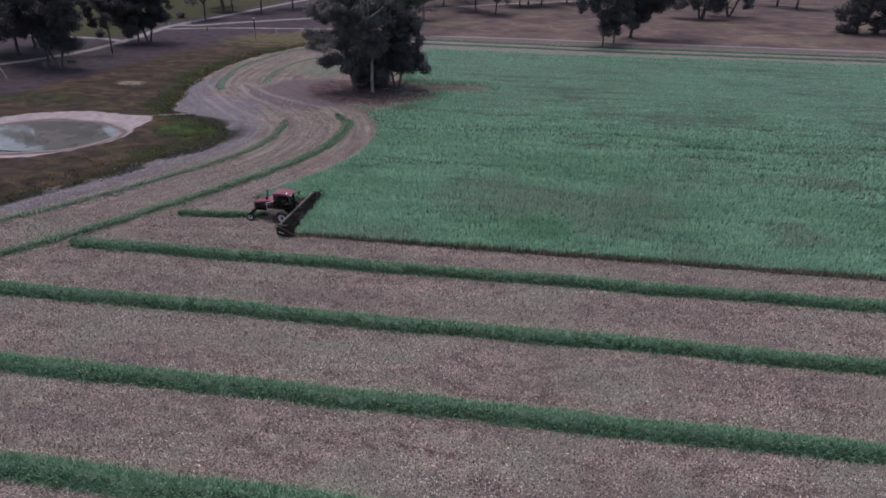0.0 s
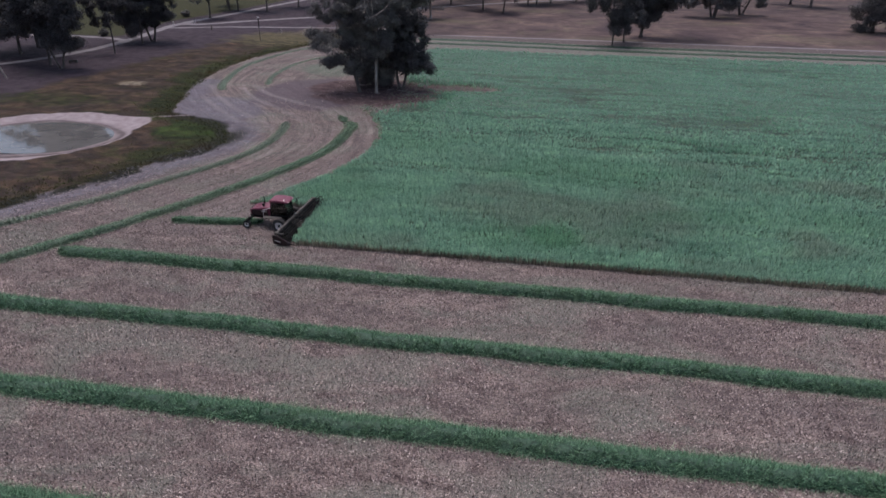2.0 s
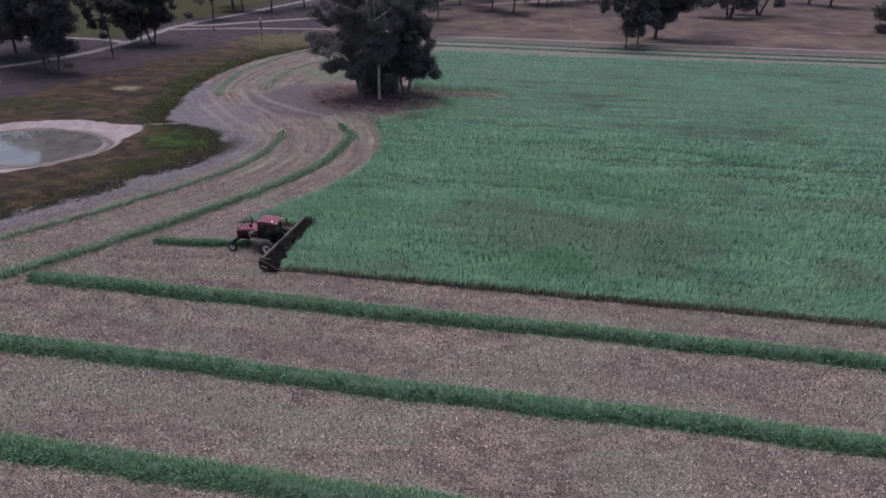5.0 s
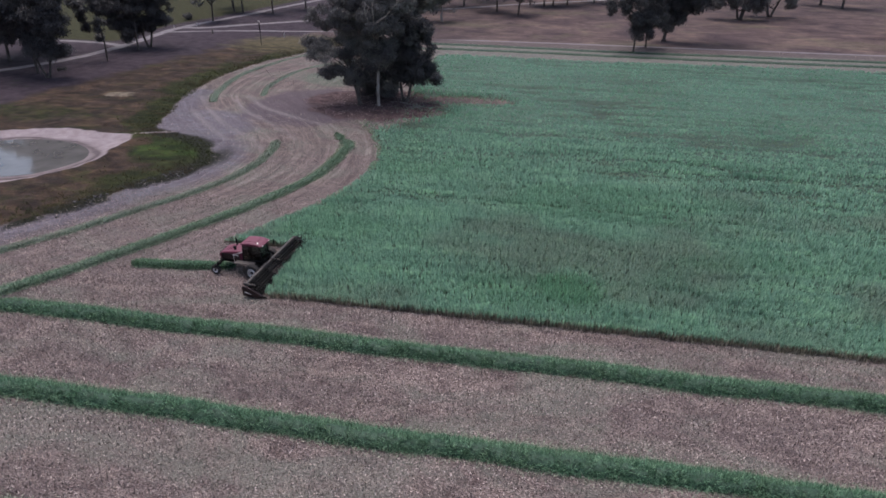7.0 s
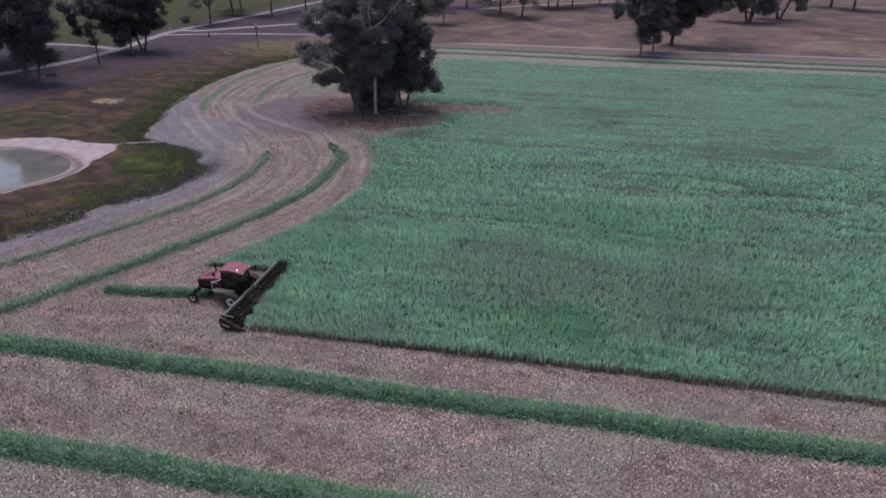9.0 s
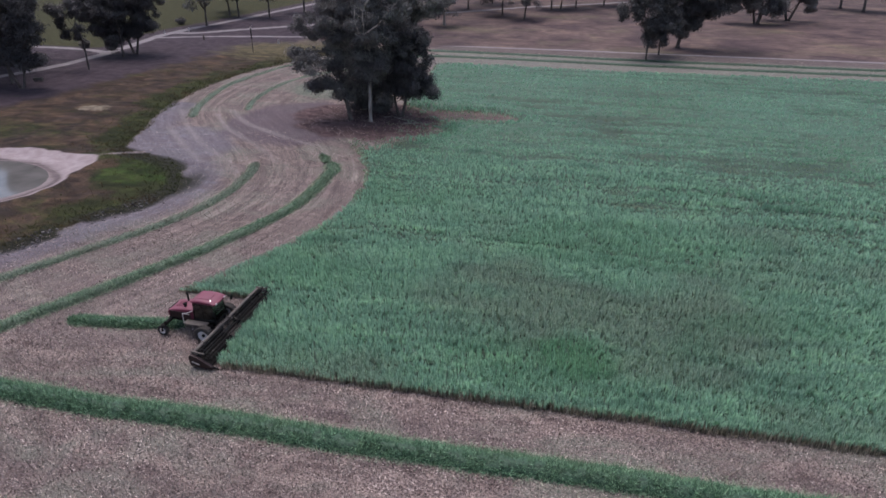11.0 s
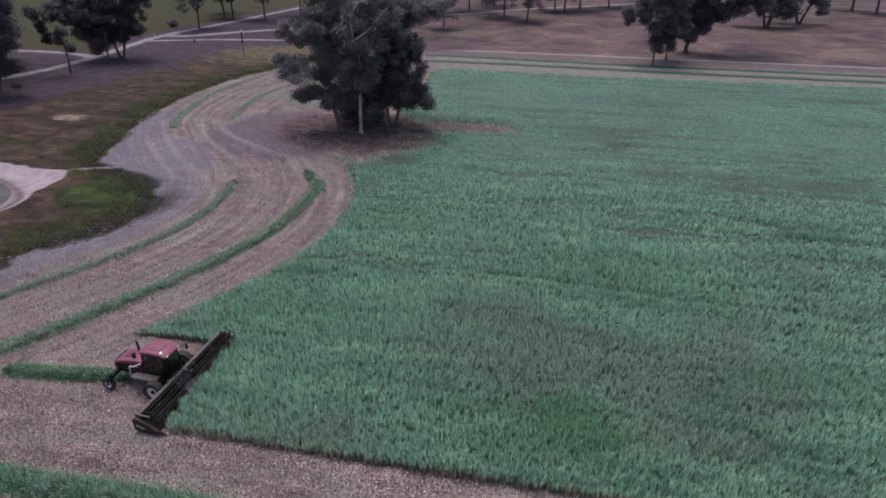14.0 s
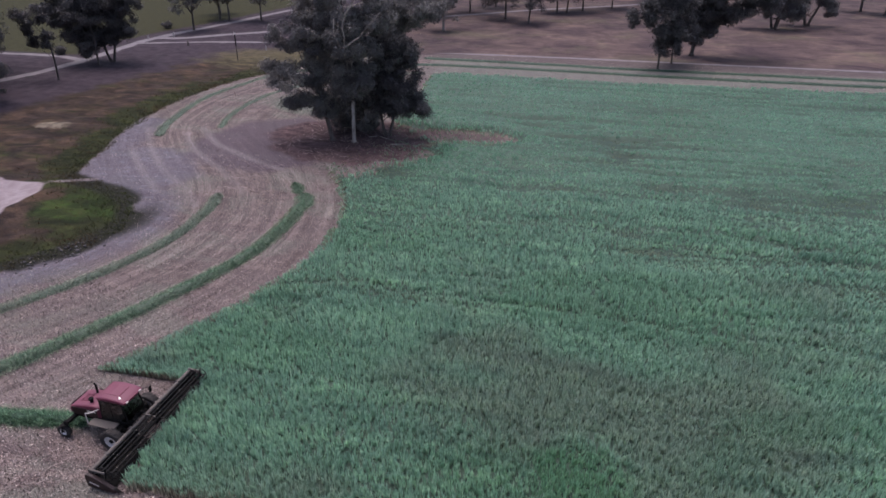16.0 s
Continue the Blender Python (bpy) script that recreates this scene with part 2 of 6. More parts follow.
M_row = leafy("cut_crop", (0.022, 0.055, 0.03), (0.09, 0.19, 0.108), (0.26, 0.42, 0.26), patch=(0.13, 0.19, 0.11), patch_size=5, trans=0.15, patch_power=0.4)
M_fringe = leafy("pale_straw_fringe", (0.13, 0.15, 0.105), (0.28, 0.31, 0.225), (0.46, 0.46, 0.36), trans=0.1)
M_straw = leafy("straw", (0.022, 0.016, 0.016), (0.25, 0.186, 0.17), (0.82, 0.68, 0.62), patch=(0.18, 0.165, 0.14), patch_size=7, trans=0.0, rough=0.7)
M_grass = leafy("rank_grass", (0.018, 0.026, 0.009), (0.042, 0.056, 0.018), (0.1, 0.092, 0.04), patch=(0.085, 0.05, 0.028), patch_size=11, trans=0.5, patch_power=0.85)
M_row_dry = leafy("dry_cut_crop", (0.075, 0.105, 0.076), (0.16, 0.2, 0.148), (0.26, 0.3, 0.225), patch=(0.19, 0.185, 0.15), patch_size=6, trans=0.1)
M_row_head = leafy("wilted_cut_crop", (0.035, 0.072, 0.042), (0.1, 0.178, 0.108), (0.23, 0.34, 0.215), patch=(0.15, 0.185, 0.125), patch_size=5, trans=0.12, patch_power=0.5)
M_row_far = leafy("dark_cut_crop", (0.03, 0.042, 0.03), (0.058, 0.074, 0.053), (0.1, 0.12, 0.09), trans=0.1)
M_gum = leafy("gum_leaf", (0.162, 0.15, 0.149), (0.182, 0.17, 0.165), (0.208, 0.195, 0.186), trans=0.3, clumped=True)
M_gum_dark = leafy("dark_gum_leaf", (0.086, 0.079, 0.081), (0.1, 0.092, 0.094), (0.117, 0.108, 0.109), trans=0.2, clumped=True)


M_litter = leafy("bark_litter", (0.05, 0.03, 0.03), (0.16, 0.11, 0.1), (0.42, 0.34, 0.31), trans=0.0, rough=0.85)
M_clod = leafy("grey_clods", (0.022, 0.019, 0.02), (0.065, 0.057, 0.061), (0.14, 0.127, 0.131), trans=0.0, rough=0.95, mottled=True)


def bark_material(name, pale, dark, streak):
    m, nt, b = nodes_of(name, 0.85, 0, 0.2)
    co = nt.nodes.new("ShaderNodeTexCoord").outputs["Object"]
    mp = nt.nodes.new("ShaderNodeMapping")
    mp.inputs["Scale"].default_value = (4, 4, 0.7)
    nt.links.new(co, mp.inputs["Vector"])
    f = n_noise(nt, 1.0, 6, 0.65, mp.outputs["Vector"])
    nt.links.new(n_ramp(nt, f, [(0.35, dark), (0.5, pale), (0.75, streak)]), b.inputs["Base Color"])
    n_bump(nt, b, f, 0.6, 0.05)
    return m


M_bark = bark_material("grey_bark", (0.115, 0.094, 0.085), (0.05, 0.039, 0.035), (0.2, 0.175, 0.155))
M_bark_pale = bark_material("pale_bark", (0.34, 0.29, 0.26), (0.15, 0.115, 0.1), (0.48, 0.43, 0.39))

def thin(x, y):
    """Poor growth near the gum trees."""
    tail = smooth(1.7, 0.4, np.hypot((x + 15.5) / 9, (y - 125.4) / 2.6) + 0.6 * (fbm(x, y, 3, 4) - 0.5))
    return 1 - 0.62 * np.maximum(tail, smooth(1.5, 0.8, np.hypot((x + 31) / 10.6, (y - 119.5) / 10.8) + 0.9 * (fbm(x, y, 4, 2) - 0.5)))


# ---- plan of the ground ----
EDGE = curve_of([(-96, 0), (-78, 32), (-66, 50), (-60, 59), (-55.5, 66), (-52.3, 71), (-49.8, 77), (-46.6, 82.5), (-45.6, 88.5), (-49.6, 94.3), (-56.5, 97.3),
                 (-61, 99.5), (-63, 106), (-66, 115), (-68.3, 124), (-69, 136), (-67.2, 150), (-62.5, 163), (-55, 175), (-44, 185), (-30, 190), (0, 190.8), (40, 190.3), (90, 190), (160, 190)], 2.0)
CROP_WEST = curve_of([(-31.5, 65.1), (-29, 69.3), (-26.3, 74.5), (-24.2, 79.6), (-23, 86), (-23.2, 92), (-25, 99), (-28.3, 105), (-30.5, 109.3), (-29.5, 114), (-28, 119), (-27.5, 124),
                      (-27.5, 130.5), (-27.5, 137), (-27.5, 150), (-28.8, 166.8)], 1.5)
CROP = np.vstack([[(-23.05, 56.1), (-23.05, 65.2), (-27, 65.15)], CROP_WEST, [(-18, 167.3), (-5, 167.0), (10, 166.4), (40, 167.0), (70, 167.3), (150, 167.3), (150, 55.3)]])
ROAD = curve_of([(-150, 90), (-120, 128), (-112, 146), (-110.6, 160), (-111.5, 175), (-113.2, 188), (-112, 202), (-109.5, 216), (-106.8, 231), (-104, 250), (-98, 280), (-85, 330), (-60, 420)], 2.0)
ROAD_WEST = curve_of([(-111, 164), (-118, 166.8), (-128, 167.6), (-150, 166), (-200, 160)], 2.0)
ROAD_EAST = curve_of([(-113, 187), (-101, 191.6), (-88, 194.8), (-76, 197.3), (-60, 199), (-42, 199.5)], 2.0)
ROAD_NORTH = curve_of([(-112, 196), (-104.6, 198), (-95, 207), (-84.4, 215.5), (-70, 229), (-52, 251), (-32, 269), (-14, 285), (7, 299), (25, 312), (60, 338), (140, 400)], 2.0)
TRAM = curve_of([(-23.5, 78.6), (-20.3, 79.6), (-17.5, 80.5), (-13, 80.1), (-10, 79.6), (-3.5, 79.5), (1.6, 79.2), (7.4, 78.7), (14, 78.1), (19.7, 78.0), (26, 77.6)], 1.0)
RUTS = [curve_of(p, 1.5) for p in ([(-64.4, 120.1), (-58.1, 111.5), (-51, 103.5), (-44.3, 97.9), (-40.6, 93.5)], [(-55.9, 121.9), (-49.5, 114.7), (-43.5, 110.8), (-37.7, 107.5), (-33.9, 106.1)],
                                     [(-56.9, 118.7), (-51.3, 111.6), (-43.7, 105.1), (-37.2, 98.5)], [(-61.1, 110.8), (-53.8, 102.9), (-47.1, 96.4)])]
SWEEP = curve_of([(-75, 28), (-62, 46), (-54, 56.5), (-47.6, 65.7), (-41.6, 76), (-38.8, 84), (-39.2, 92), (-43, 100), (-50, 108), (-56.5, 115.5), (-61, 124), (-62, 138), (-59, 152), (-52, 164), (-42, 171), (-30, 175), (10, 176), (110, 176)], 1.5)
POND = (-73.5, 84.0)


def pond_radius(x, y):
    """1 at the water's edge; grows outwards, with a point to the north-east."""
    u, v = x - POND[0], y - POND[1]
    a = np.arctan2(v, u)
    return np.hypot(u / 10.6, v / 8.0) / (1 + 0.03 * np.sin(3 * a + 1) + 0.02 * np.sin(7 * a))


def rim_radius(x, y):
    u, v = x - POND[0] + 0.4, y - POND[1] - 0.6
    a = np.arctan2(v, u)
    return np.hypot(u / 13.2, v / 12.0) / (1 + 0.27 * np.exp(-((a - 0.72) / 0.26) ** 2) + 0.02 * np.sin(5 * a + 1) + 0.012 * np.sin(17 * a) + 0.01 * np.sin(31 * a + 2))


def ground_height(x, y):
    x, y = np.asarray(x, float), np.asarray(y, float)
    z = 0.25 * (fbm(x, y, 18, 3) - 0.5) * smooth(-40, -60, x) + 0.06 * (vnoise(x, y, 3, 5) - 0.5)
    rr, pr = rim_radius(x, y), pond_radius(x, y)
    z = z + 0.14 * np.exp(-((rr - 1.0) / 0.1) ** 2)
    z = np.where(rr < 1.3, z - 0.3 * smooth(1.08, 0.85, rr) - 0.6 * smooth(1.0, 0.7, pr), z)
    mu, mv = (x + 78.8) / 3.4, (y - 117.4) / 2.0
    z = z + 0.45 * np.exp(-(mu ** 2 + mv ** 2) ** 1.3) * (0.7 + 0.6 * vnoise(x, y, 1.2, 2))
    d = line_distance(x, y, EDGE)
    z = z - 0.25 * np.exp(-((d - 1.2) / 0.8) ** 2) * (y < 96) * (x < -40)
    z = z - 0.1 * smooth(1.24, 1.19, pr) * (rr < 1.3)
    return z + 0.0 * x


def axis(spans):
    out = []
    for a, b, s in spans:
        out.append(np.arange(a, b, s))
    return np.concatenate(out + [[spans[-1][1]]])


def build_ground():
    gx = axis([(-3000, -600, 300), (-600, -240, 40), (-240, -140, 6), (-140, -90, 1.1), (-90, -20, 0.55), (-20, 30, 0.8), (30, 115, 1.3), (115, 220, 7), (220, 600, 40), (600, 3000, 300)])
    gy = axis([(-3000, -200, 350), (-200, -20, 20), (-20, 14, 2), (14, 56, 0.8), (56, 135, 0.55), (135, 205, 0.8), (205, 340, 1.6), (340, 700, 20), (700, 3400, 300)])
    X, Y = np.meshgrid(gx, gy)
    x, y = X.ravel(), Y.ravel()
    nx, ny = len(gx), len(gy)
    z = ground_height(x, y)
    i = (np.arange(ny - 1)[:, None] * nx + np.arange(nx - 1)[None]).ravel()
    me = mesh_np("ground", np.stack([x, y, z], 1), np.stack([i, i + 1, i + nx + 1, i + nx], 1), True)
    d_edge = line_distance(x, y, EDGE)
    wob = (fbm(x, y, 4, 1) - 0.5) * 2.0
    field = smooth(-0.5, 0.5, d_edge + wob * 0.7)
    crop = smooth(0.4, 1.0, thin(x, y))
    for dx, dy in ((0.6, 0), (-0.6, 0), (0, 0.6), (0, -0.6)):
        crop = crop * inside(x + dx, y + dy, CROP)
    earth = smooth(1.2, 0.7, np.hypot((x + 31) / 13.5, (y - 121) / 10.5) + wob * 0.2) * field
    soil = smooth(1.2, 0.55, np.hypot((x + 42) / 12, (y - 117) / 14) + wob * 0.15) * field
    tail = smooth(1.1, 0.5, np.hypot((x + 19) / 14, (y - 125.5) / 3.6) + wob * 0.1)
    grey = smooth(1.1, 0.5, np.hypot((x + 56) / 13, (y - 101) / 12) + wob * 0.15) * field
    grey = np.maximum(grey, smooth(9, 2, d_edge) * (y < 125) * field * 0.75)
    green = smooth(9, 1, -d_edge + wob * 5) * (d_edge < 2) * (y < 186) * smooth(70, 50, x)
    green = green * (0.3 + 0.7 * smooth(66, 84, y + wob * 4))
    green = np.maximum(green, smooth(1.2, 0.6, np.hypot((x + 52) / 7, (y - 90) / 6) + wob * 0.2))
    green = np.maximum(green, 0.55 * smooth(1.5, 0.4, np.hypot((x + 86) / 14, (y - 104) / 5) + wob * 0.5))
    brown = smooth(-78, -70, x + 0.33 * (y - 190) * -0.3 + wob * 4 - np.clip(y - 120, 0, 60) * 0.12 + 14) * smooth(182, 168, y) * (d_edge < 1)
    roads = np.zeros(x.shape)
    for line, w in ((ROAD, 1.4), (ROAD_WEST, 1.1), (ROAD_EAST, 0.9), (ROAD_NORTH, 1.5)):
        roads = np.maximum(roads, smooth(w + 0.7, w - 0.7, np.abs(line_distance(x, y, line)) + wob * 0.4))
    track = smooth(1.5, 0.5, np.abs(d_edge + 1.8)) * smooth(-45, -20, x) * (y > 170)
    roads = np.maximum(roads, track * 0.8)
    clay = smooth(1.06, 0.97, rim_radius(x, y) + wob * 0.02)
    clay = np.maximum(clay, 0.55 * smooth(0.9, 0.1, np.abs(line_distance(x, y, np.array([(-62.0, 96.6), (-59.5, 97.6), (-57.0, 98.4)]))) + wob * 0.6))
    sand = 0.7 * smooth(1.25, 0.5, np.hypot((x + 78.8) / 3.6, (y - 117.2) / 1.9) + wob * 0.45)
    pasture = smooth(-2, 2, line_distance(x, y, ROAD) * -1 - 6 + wob) * smooth(168, 172, y) * (x < -80)
    bare = smooth(-82, -92, x - (y - 110) * 0.2 + wob * 5) * smooth(60, 100, y) * smooth(-40, -60, x) * smooth(330, 300, y)
    ruts = np.zeros(x.shape)
    for line in RUTS:
        ruts = np.maximum(ruts, smooth(0.72, 0.1, np.abs(line_distance(x, y, line)) + wob * 0.1))
    ruts = ruts * (0.35 + 0.65 * smooth(0.2, 0.7, fbm(x, y, 7, 7)))
    pale = smooth(-34, -26, x) * smooth(163.5, 166.5, y) * field
    lawn = smooth(1.35, 0.6, np.hypot((x + 52.0) / 7.4, (y - 91.2) / 4.8) + wob * 0.35) * (d_edge < 0.2)
    yellow = 0.75 * smooth(1.5, 0.3, np.hypot((x + 69) / 20, (y - 176) / 15) + wob * 0.2) * (d_edge < 0)
    rise = smooth(-30, -15, x + wob * 5) * smooth(190, 193, y) * smooth(262, 236, y + wob * 6 - 0.25 * x)
    ledge = np.exp(-((pond_radius(x, y) - 1.11) / 0.05) ** 2) * smooth(0.0, 0.4, vnoise(x, y, 4, 8))
    verge = np.exp(-((d_edge + 0.2 + 0.5 * wob) / (1.1 + 1.1 * vnoise(x, y, 5, 6))) ** 2) * smooth(104, 97, y) * smooth(0.1, 0.4, vnoise(x, y, 3.5, 9))
    verge = np.maximum(verge, 0.62 * smooth(3.6, 0.5, np.hypot((x + 45.2) / 1.5, (y - 88.5) / 2.6)) * (d_edge > 0))
    regrow = smooth(1.3, 0.4, np.hypot((x + 45) / 7.5, (y - 139) / 8) + wob * 0.2) * field
    dust = smooth(181.5, 186.5, y + wob) * smooth(-45, -30, x) * field
    pale = pale * (1 - dust)
    wet = smooth(1.2, 1.08, pond_radius(x, y) + wob * 0.05)
    head = smooth(56.5, 60, y) * smooth(178, 170, y) * smooth(50, 44, d_edge) * field * (1 - 0.65 * grey)
    lane = np.where((d_edge < 46) & (y > 57), line_distance(x, y, SWEEP), y)
    for name, v in (("field", field), ("crop", crop), ("earth", np.maximum(earth, 0.55 * tail)), ("grey", grey), ("green", green), ("brown", brown), ("road", roads),
                    ("clay", clay), ("sand", sand), ("pasture", pasture), ("lane", lane), ("bare", bare), ("head", head), ("ruts", ruts), ("pale", pale), ("wet", wet), ("yellow", yellow), ("lawn", lawn), ("ledge", ledge), ("verge", verge), ("dust", dust), ("regrow", regrow), ("soil", soil), ("rise", rise)):
        at = me.attributes.new(name, "FLOAT", "POINT")
        at.data.foreach_set("value", np.asarray(v, np.float32))
    return me


def ground_material():
    m, nt, b = nodes_of("open_ground", 0.95, 0, 0.15)
    at = lambda n: n_attr(nt, n)
    p1 = n_place(nt)
    fine = n_noise(nt, 5.0, 6, 0.75, p1)
    speck = n_noise(nt, 1.0, 4, 0.8, n_place(nt, 6.0, 10.0, 8.0))
    mid = n_noise(nt, 0.55, 5, 0.65, p1, 0.3)
    broad = n_noise(nt, 0.07, 4, 0.6, p1, 0.5)
    streak = n_noise(nt, 1.0, 4, 0.6, n_place(nt, 0.42, 0.42, 0.0))

    def tone(f, lo, hi, a=0.35, z=0.65):
        return n_ramp(nt, f, [(a, lo), (z, hi)])

    def edge(name, f=mid, amp=0.5):
        v = n_math(nt, "ADD", at(name), n_math(nt, "MULTIPLY", n_math(nt, "SUBTRACT", f, 0.5), amp))
        return n_ramp(nt, v, [(0.3, (0, 0, 0)), (0.7, (1, 1, 1))])

    # dry paddock and bare ground under the gums
    dry = n_mix(nt, n_ramp(nt, broad, [(0.4, (0, 0, 0)), (0.62, (1, 1, 1))]), tone(mid, (0.045, 0.034, 0.039), (0.064, 0.047, 0.05)), tone(mid, (0.095, 0.071, 0.063), (0.15, 0.112, 0.096)))
    c = n_mix(nt, 0.35, dry, tone(fine, (0.027, 0.019, 0.023), (0.126, 0.087, 0.080)))
    swath = n_noise(nt, 1.0, 5, 0.65, n_place(nt, 0.11, 0.13, 0.0), 1.2)
    c = n_mix(nt, 1.0, c, n_ramp(nt, swath, [(0.32, (0.7, 0.66, 0.72)), (0.5, (1.0, 0.96, 0.99)), (0.66, (1.4, 1.34, 1.26))]), "MULTIPLY")
    c = n_mix(nt, n_ramp(nt, n_noise(nt, 1.0, 4, 0.6, n_place(nt, 0.04, 0.06, 0.0), 0.8), [(0.54, (0, 0, 0)), (0.68, (0.45, 0.45, 0.45))]), c, tone(mid, (0.085, 0.08, 0.045), (0.15, 0.135, 0.085)))
    rust = n_mix(nt, streak, tone(mid, (0.032, 0.018, 0.014), (0.10, 0.057, 0.038)), tone(fine, (0.029, 0.021, 0.014), (0.120, 0.084, 0.056)))
    c = n_mix(nt, at("rise"), c, n_mix(nt, 1.0, c, (1.14, 1.12, 1.1), "MULTIPLY"))
    bare = tone(streak, (0.026, 0.019, 0.026), (0.074, 0.054, 0.066))
    c = n_mix(nt, edge("bare", mid, 0.9), c, n_mix(nt, 0.4, bare, tone(fine, (0.012, 0.009, 0.014), (0.068, 0.05, 0.057))))
    rust = n_mix(nt, n_ramp(nt, n_noise(nt, 1.0, 5, 0.65, n_place(nt, 0.14, 0.3, 0.0), 0.6), [(0.5, (0, 0, 0)), (0.64, (0.7, 0.7, 0.7))]), rust, tone(fine, (0.017, 0.022, 0.009), (0.050, 0.059, 0.021)))
    blotch = n_noise(nt, 0.16, 5, 0.7, p1, 0.8)
    rust = n_mix(nt, n_ramp(nt, blotch, [(0.42, (0, 0, 0)), (0.6, (0.85, 0.85, 0.85))]), rust, tone(fine, (0.019, 0.014, 0.014), (0.064, 0.046, 0.042)))
    c = n_mix(nt, edge("brown", blotch, 1.3), c, rust)
    c = n_mix(nt, edge("green", mid, 1.3), c, n_mix(nt, fine, tone(mid, (0.010, 0.016, 0.006), (0.026, 0.037, 0.010)), (0.044, 0.045, 0.018)))
    tuft = n_ramp(nt, n_noise(nt, 1.0, 5, 0.7, n_place(nt, 0.28, 0.6, 0.0), 0.9), [(0.4, (0.2, 0.2, 0.2)), (0.6, (0.95, 0.95, 0.95))])
    c = n_mix(nt, n_math(nt, "MULTIPLY", edge("lawn", blotch, 2.6), tuft), c, n_mix(nt, fine, tone(speck, (0.008, 0.019, 0.005), (0.036, 0.08, 0.013)), tone(mid, (0.024, 0.036, 0.01), (0.056, 0.082, 0.02))))
    c = n_mix(nt, edge("yellow", blotch, 0.9), c, tone(mid, (0.06, 0.05, 0.026), (0.115, 0.095, 0.055)))
    worn = n_noise(nt, 1.0, 3, 0.6, n_place(nt, 0.22, 0.36, 0.0), 1.0)
    c = n_mix(nt, n_math(nt, "MAXIMUM", at("brown"), at("green"), True), c, n_mix(nt, 1.0, c, n_ramp(nt, worn, [(0.36, (0.42, 0.40, 0.42)), (0.5, (0.74, 0.74, 0.74)), (0.66, (1.3, 1.24, 1.16))]), "MULTIPLY"))
    c = n_mix(nt, edge("pasture"), c, tone(mid, (0.028, 0.027, 0.011), (0.046, 0.044, 0.018)))
    # stubble: straw over dark soil, with drill lines
    wave = n_math(nt, "SINE", n_math(nt, "MULTIPLY", n_math(nt, "ADD", at("lane"), n_math(nt, "MULTIPLY", mid, 1.1)), 4.4))
    straw = n_mix(nt, n_ramp(nt, speck, [(0.42, (0, 0, 0)), (0.58, (1, 1, 1))]), (0.04, 0.028, 0.028), n_mix(nt, fine, (0.2, 0.148, 0.135), (0.42, 0.332, 0.3)))
    mottle = n_noise(nt, 0.75, 4, 0.7, n_place(nt, 0.6, 1.2, 1.0), 0.4)
    straw = n_mix(nt, 1.0, straw, n_ramp(nt, mottle, [(0.34, (0.5, 0.46, 0.48)), (0.5, (0.95, 0.94, 0.95)), (0.66, (1.4, 1.4, 1.38))]), "MULTIPLY")
    lines = n_math(nt, "MULTIPLY", n_math(nt, "MULTIPLY", n_math(nt, "ADD", wave, 1.0), n_math(nt, "MULTIPLY", broad, 0.34)), at("head"))
    straw = n_mix(nt, lines, straw, (0.067, 0.050, 0.050))
    straw = n_mix(nt, n_ramp(nt, n_noise(nt, 1.0, 4, 0.6, n_place(nt, 0.05, 0.3, 0)), [(0.42, (0, 0, 0)), (0.66, (0.6, 0.6, 0.6))]), straw, tone(speck, (0.038, 0.029, 0.029), (0.168, 0.130, 0.130)))
    ash = n_noise(nt, 1.0, 5, 0.65, n_place(nt, 0.09, 0.16, 0.0), 0.7)
    straw = n_mix(nt, n_ramp(nt, ash, [(0.47, (0, 0, 0)), (0.6, (0.75, 0.75, 0.75))]), straw, tone(speck, (0.046, 0.046, 0.04), (0.27, 0.26, 0.22)))
    c = n_mix(nt, edge("field", fine, 0.4), c, straw)
    c = n_mix(nt, n_math(nt, "MULTIPLY", at("head"), 0.3), c, tone(fine, (0.085, 0.068, 0.064), (0.25, 0.208, 0.19)))
    c = n_mix(nt, n_math(nt, "MULTIPLY", edge("grey"), 0.75), c, tone(fine, (0.056, 0.049, 0.064), (0.178, 0.158, 0.186)))
    c = n_mix(nt, n_math(nt, "MULTIPLY", edge("grey", blotch, 0.8), n_ramp(nt, n_noise(nt, 1.0, 5, 0.7, n_place(nt, 0.5, 0.9, 0.0), 1.0), [(0.5, (0, 0, 0)), (0.62, (0.5, 0.5, 0.5))])), c, tone(fine, (0.13, 0.122, 0.145), (0.24, 0.226, 0.26)))
    cx = nt.nodes.new("ShaderNodeCombineXYZ")
    sp = nt.nodes.new("ShaderNodeSeparateXYZ")
    nt.links.new(p1, sp.inputs[0])
    for k, v in enumerate((n_math(nt, "MULTIPLY", at("lane"), 1.5), n_math(nt, "MULTIPLY", sp.outputs[0], 0.07), n_math(nt, "MULTIPLY", sp.outputs[1], 0.07))):
        nt.links.new(v, cx.inputs[k])
    sweep = n_noise(nt, 1.0, 5, 0.7, cx.outputs[0])
    c = n_mix(nt, n_math(nt, "MULTIPLY", at("head"), 0.55), c, n_mix(nt, 1.0, c, n_ramp(nt, sweep, [(0.36, (0.42, 0.40, 0.41)), (0.5, (0.95, 0.95, 0.95)), (0.64, (1.6, 1.55, 1.58))]), "MULTIPLY"))
    c = n_mix(nt, n_math(nt, "MULTIPLY", edge("soil"), 0.8), c, n_mix(nt, blotch, tone(fine, (0.042, 0.032, 0.04), (0.104, 0.08, 0.096)), tone(fine, (0.064, 0.049, 0.059), (0.146, 0.113, 0.132))))
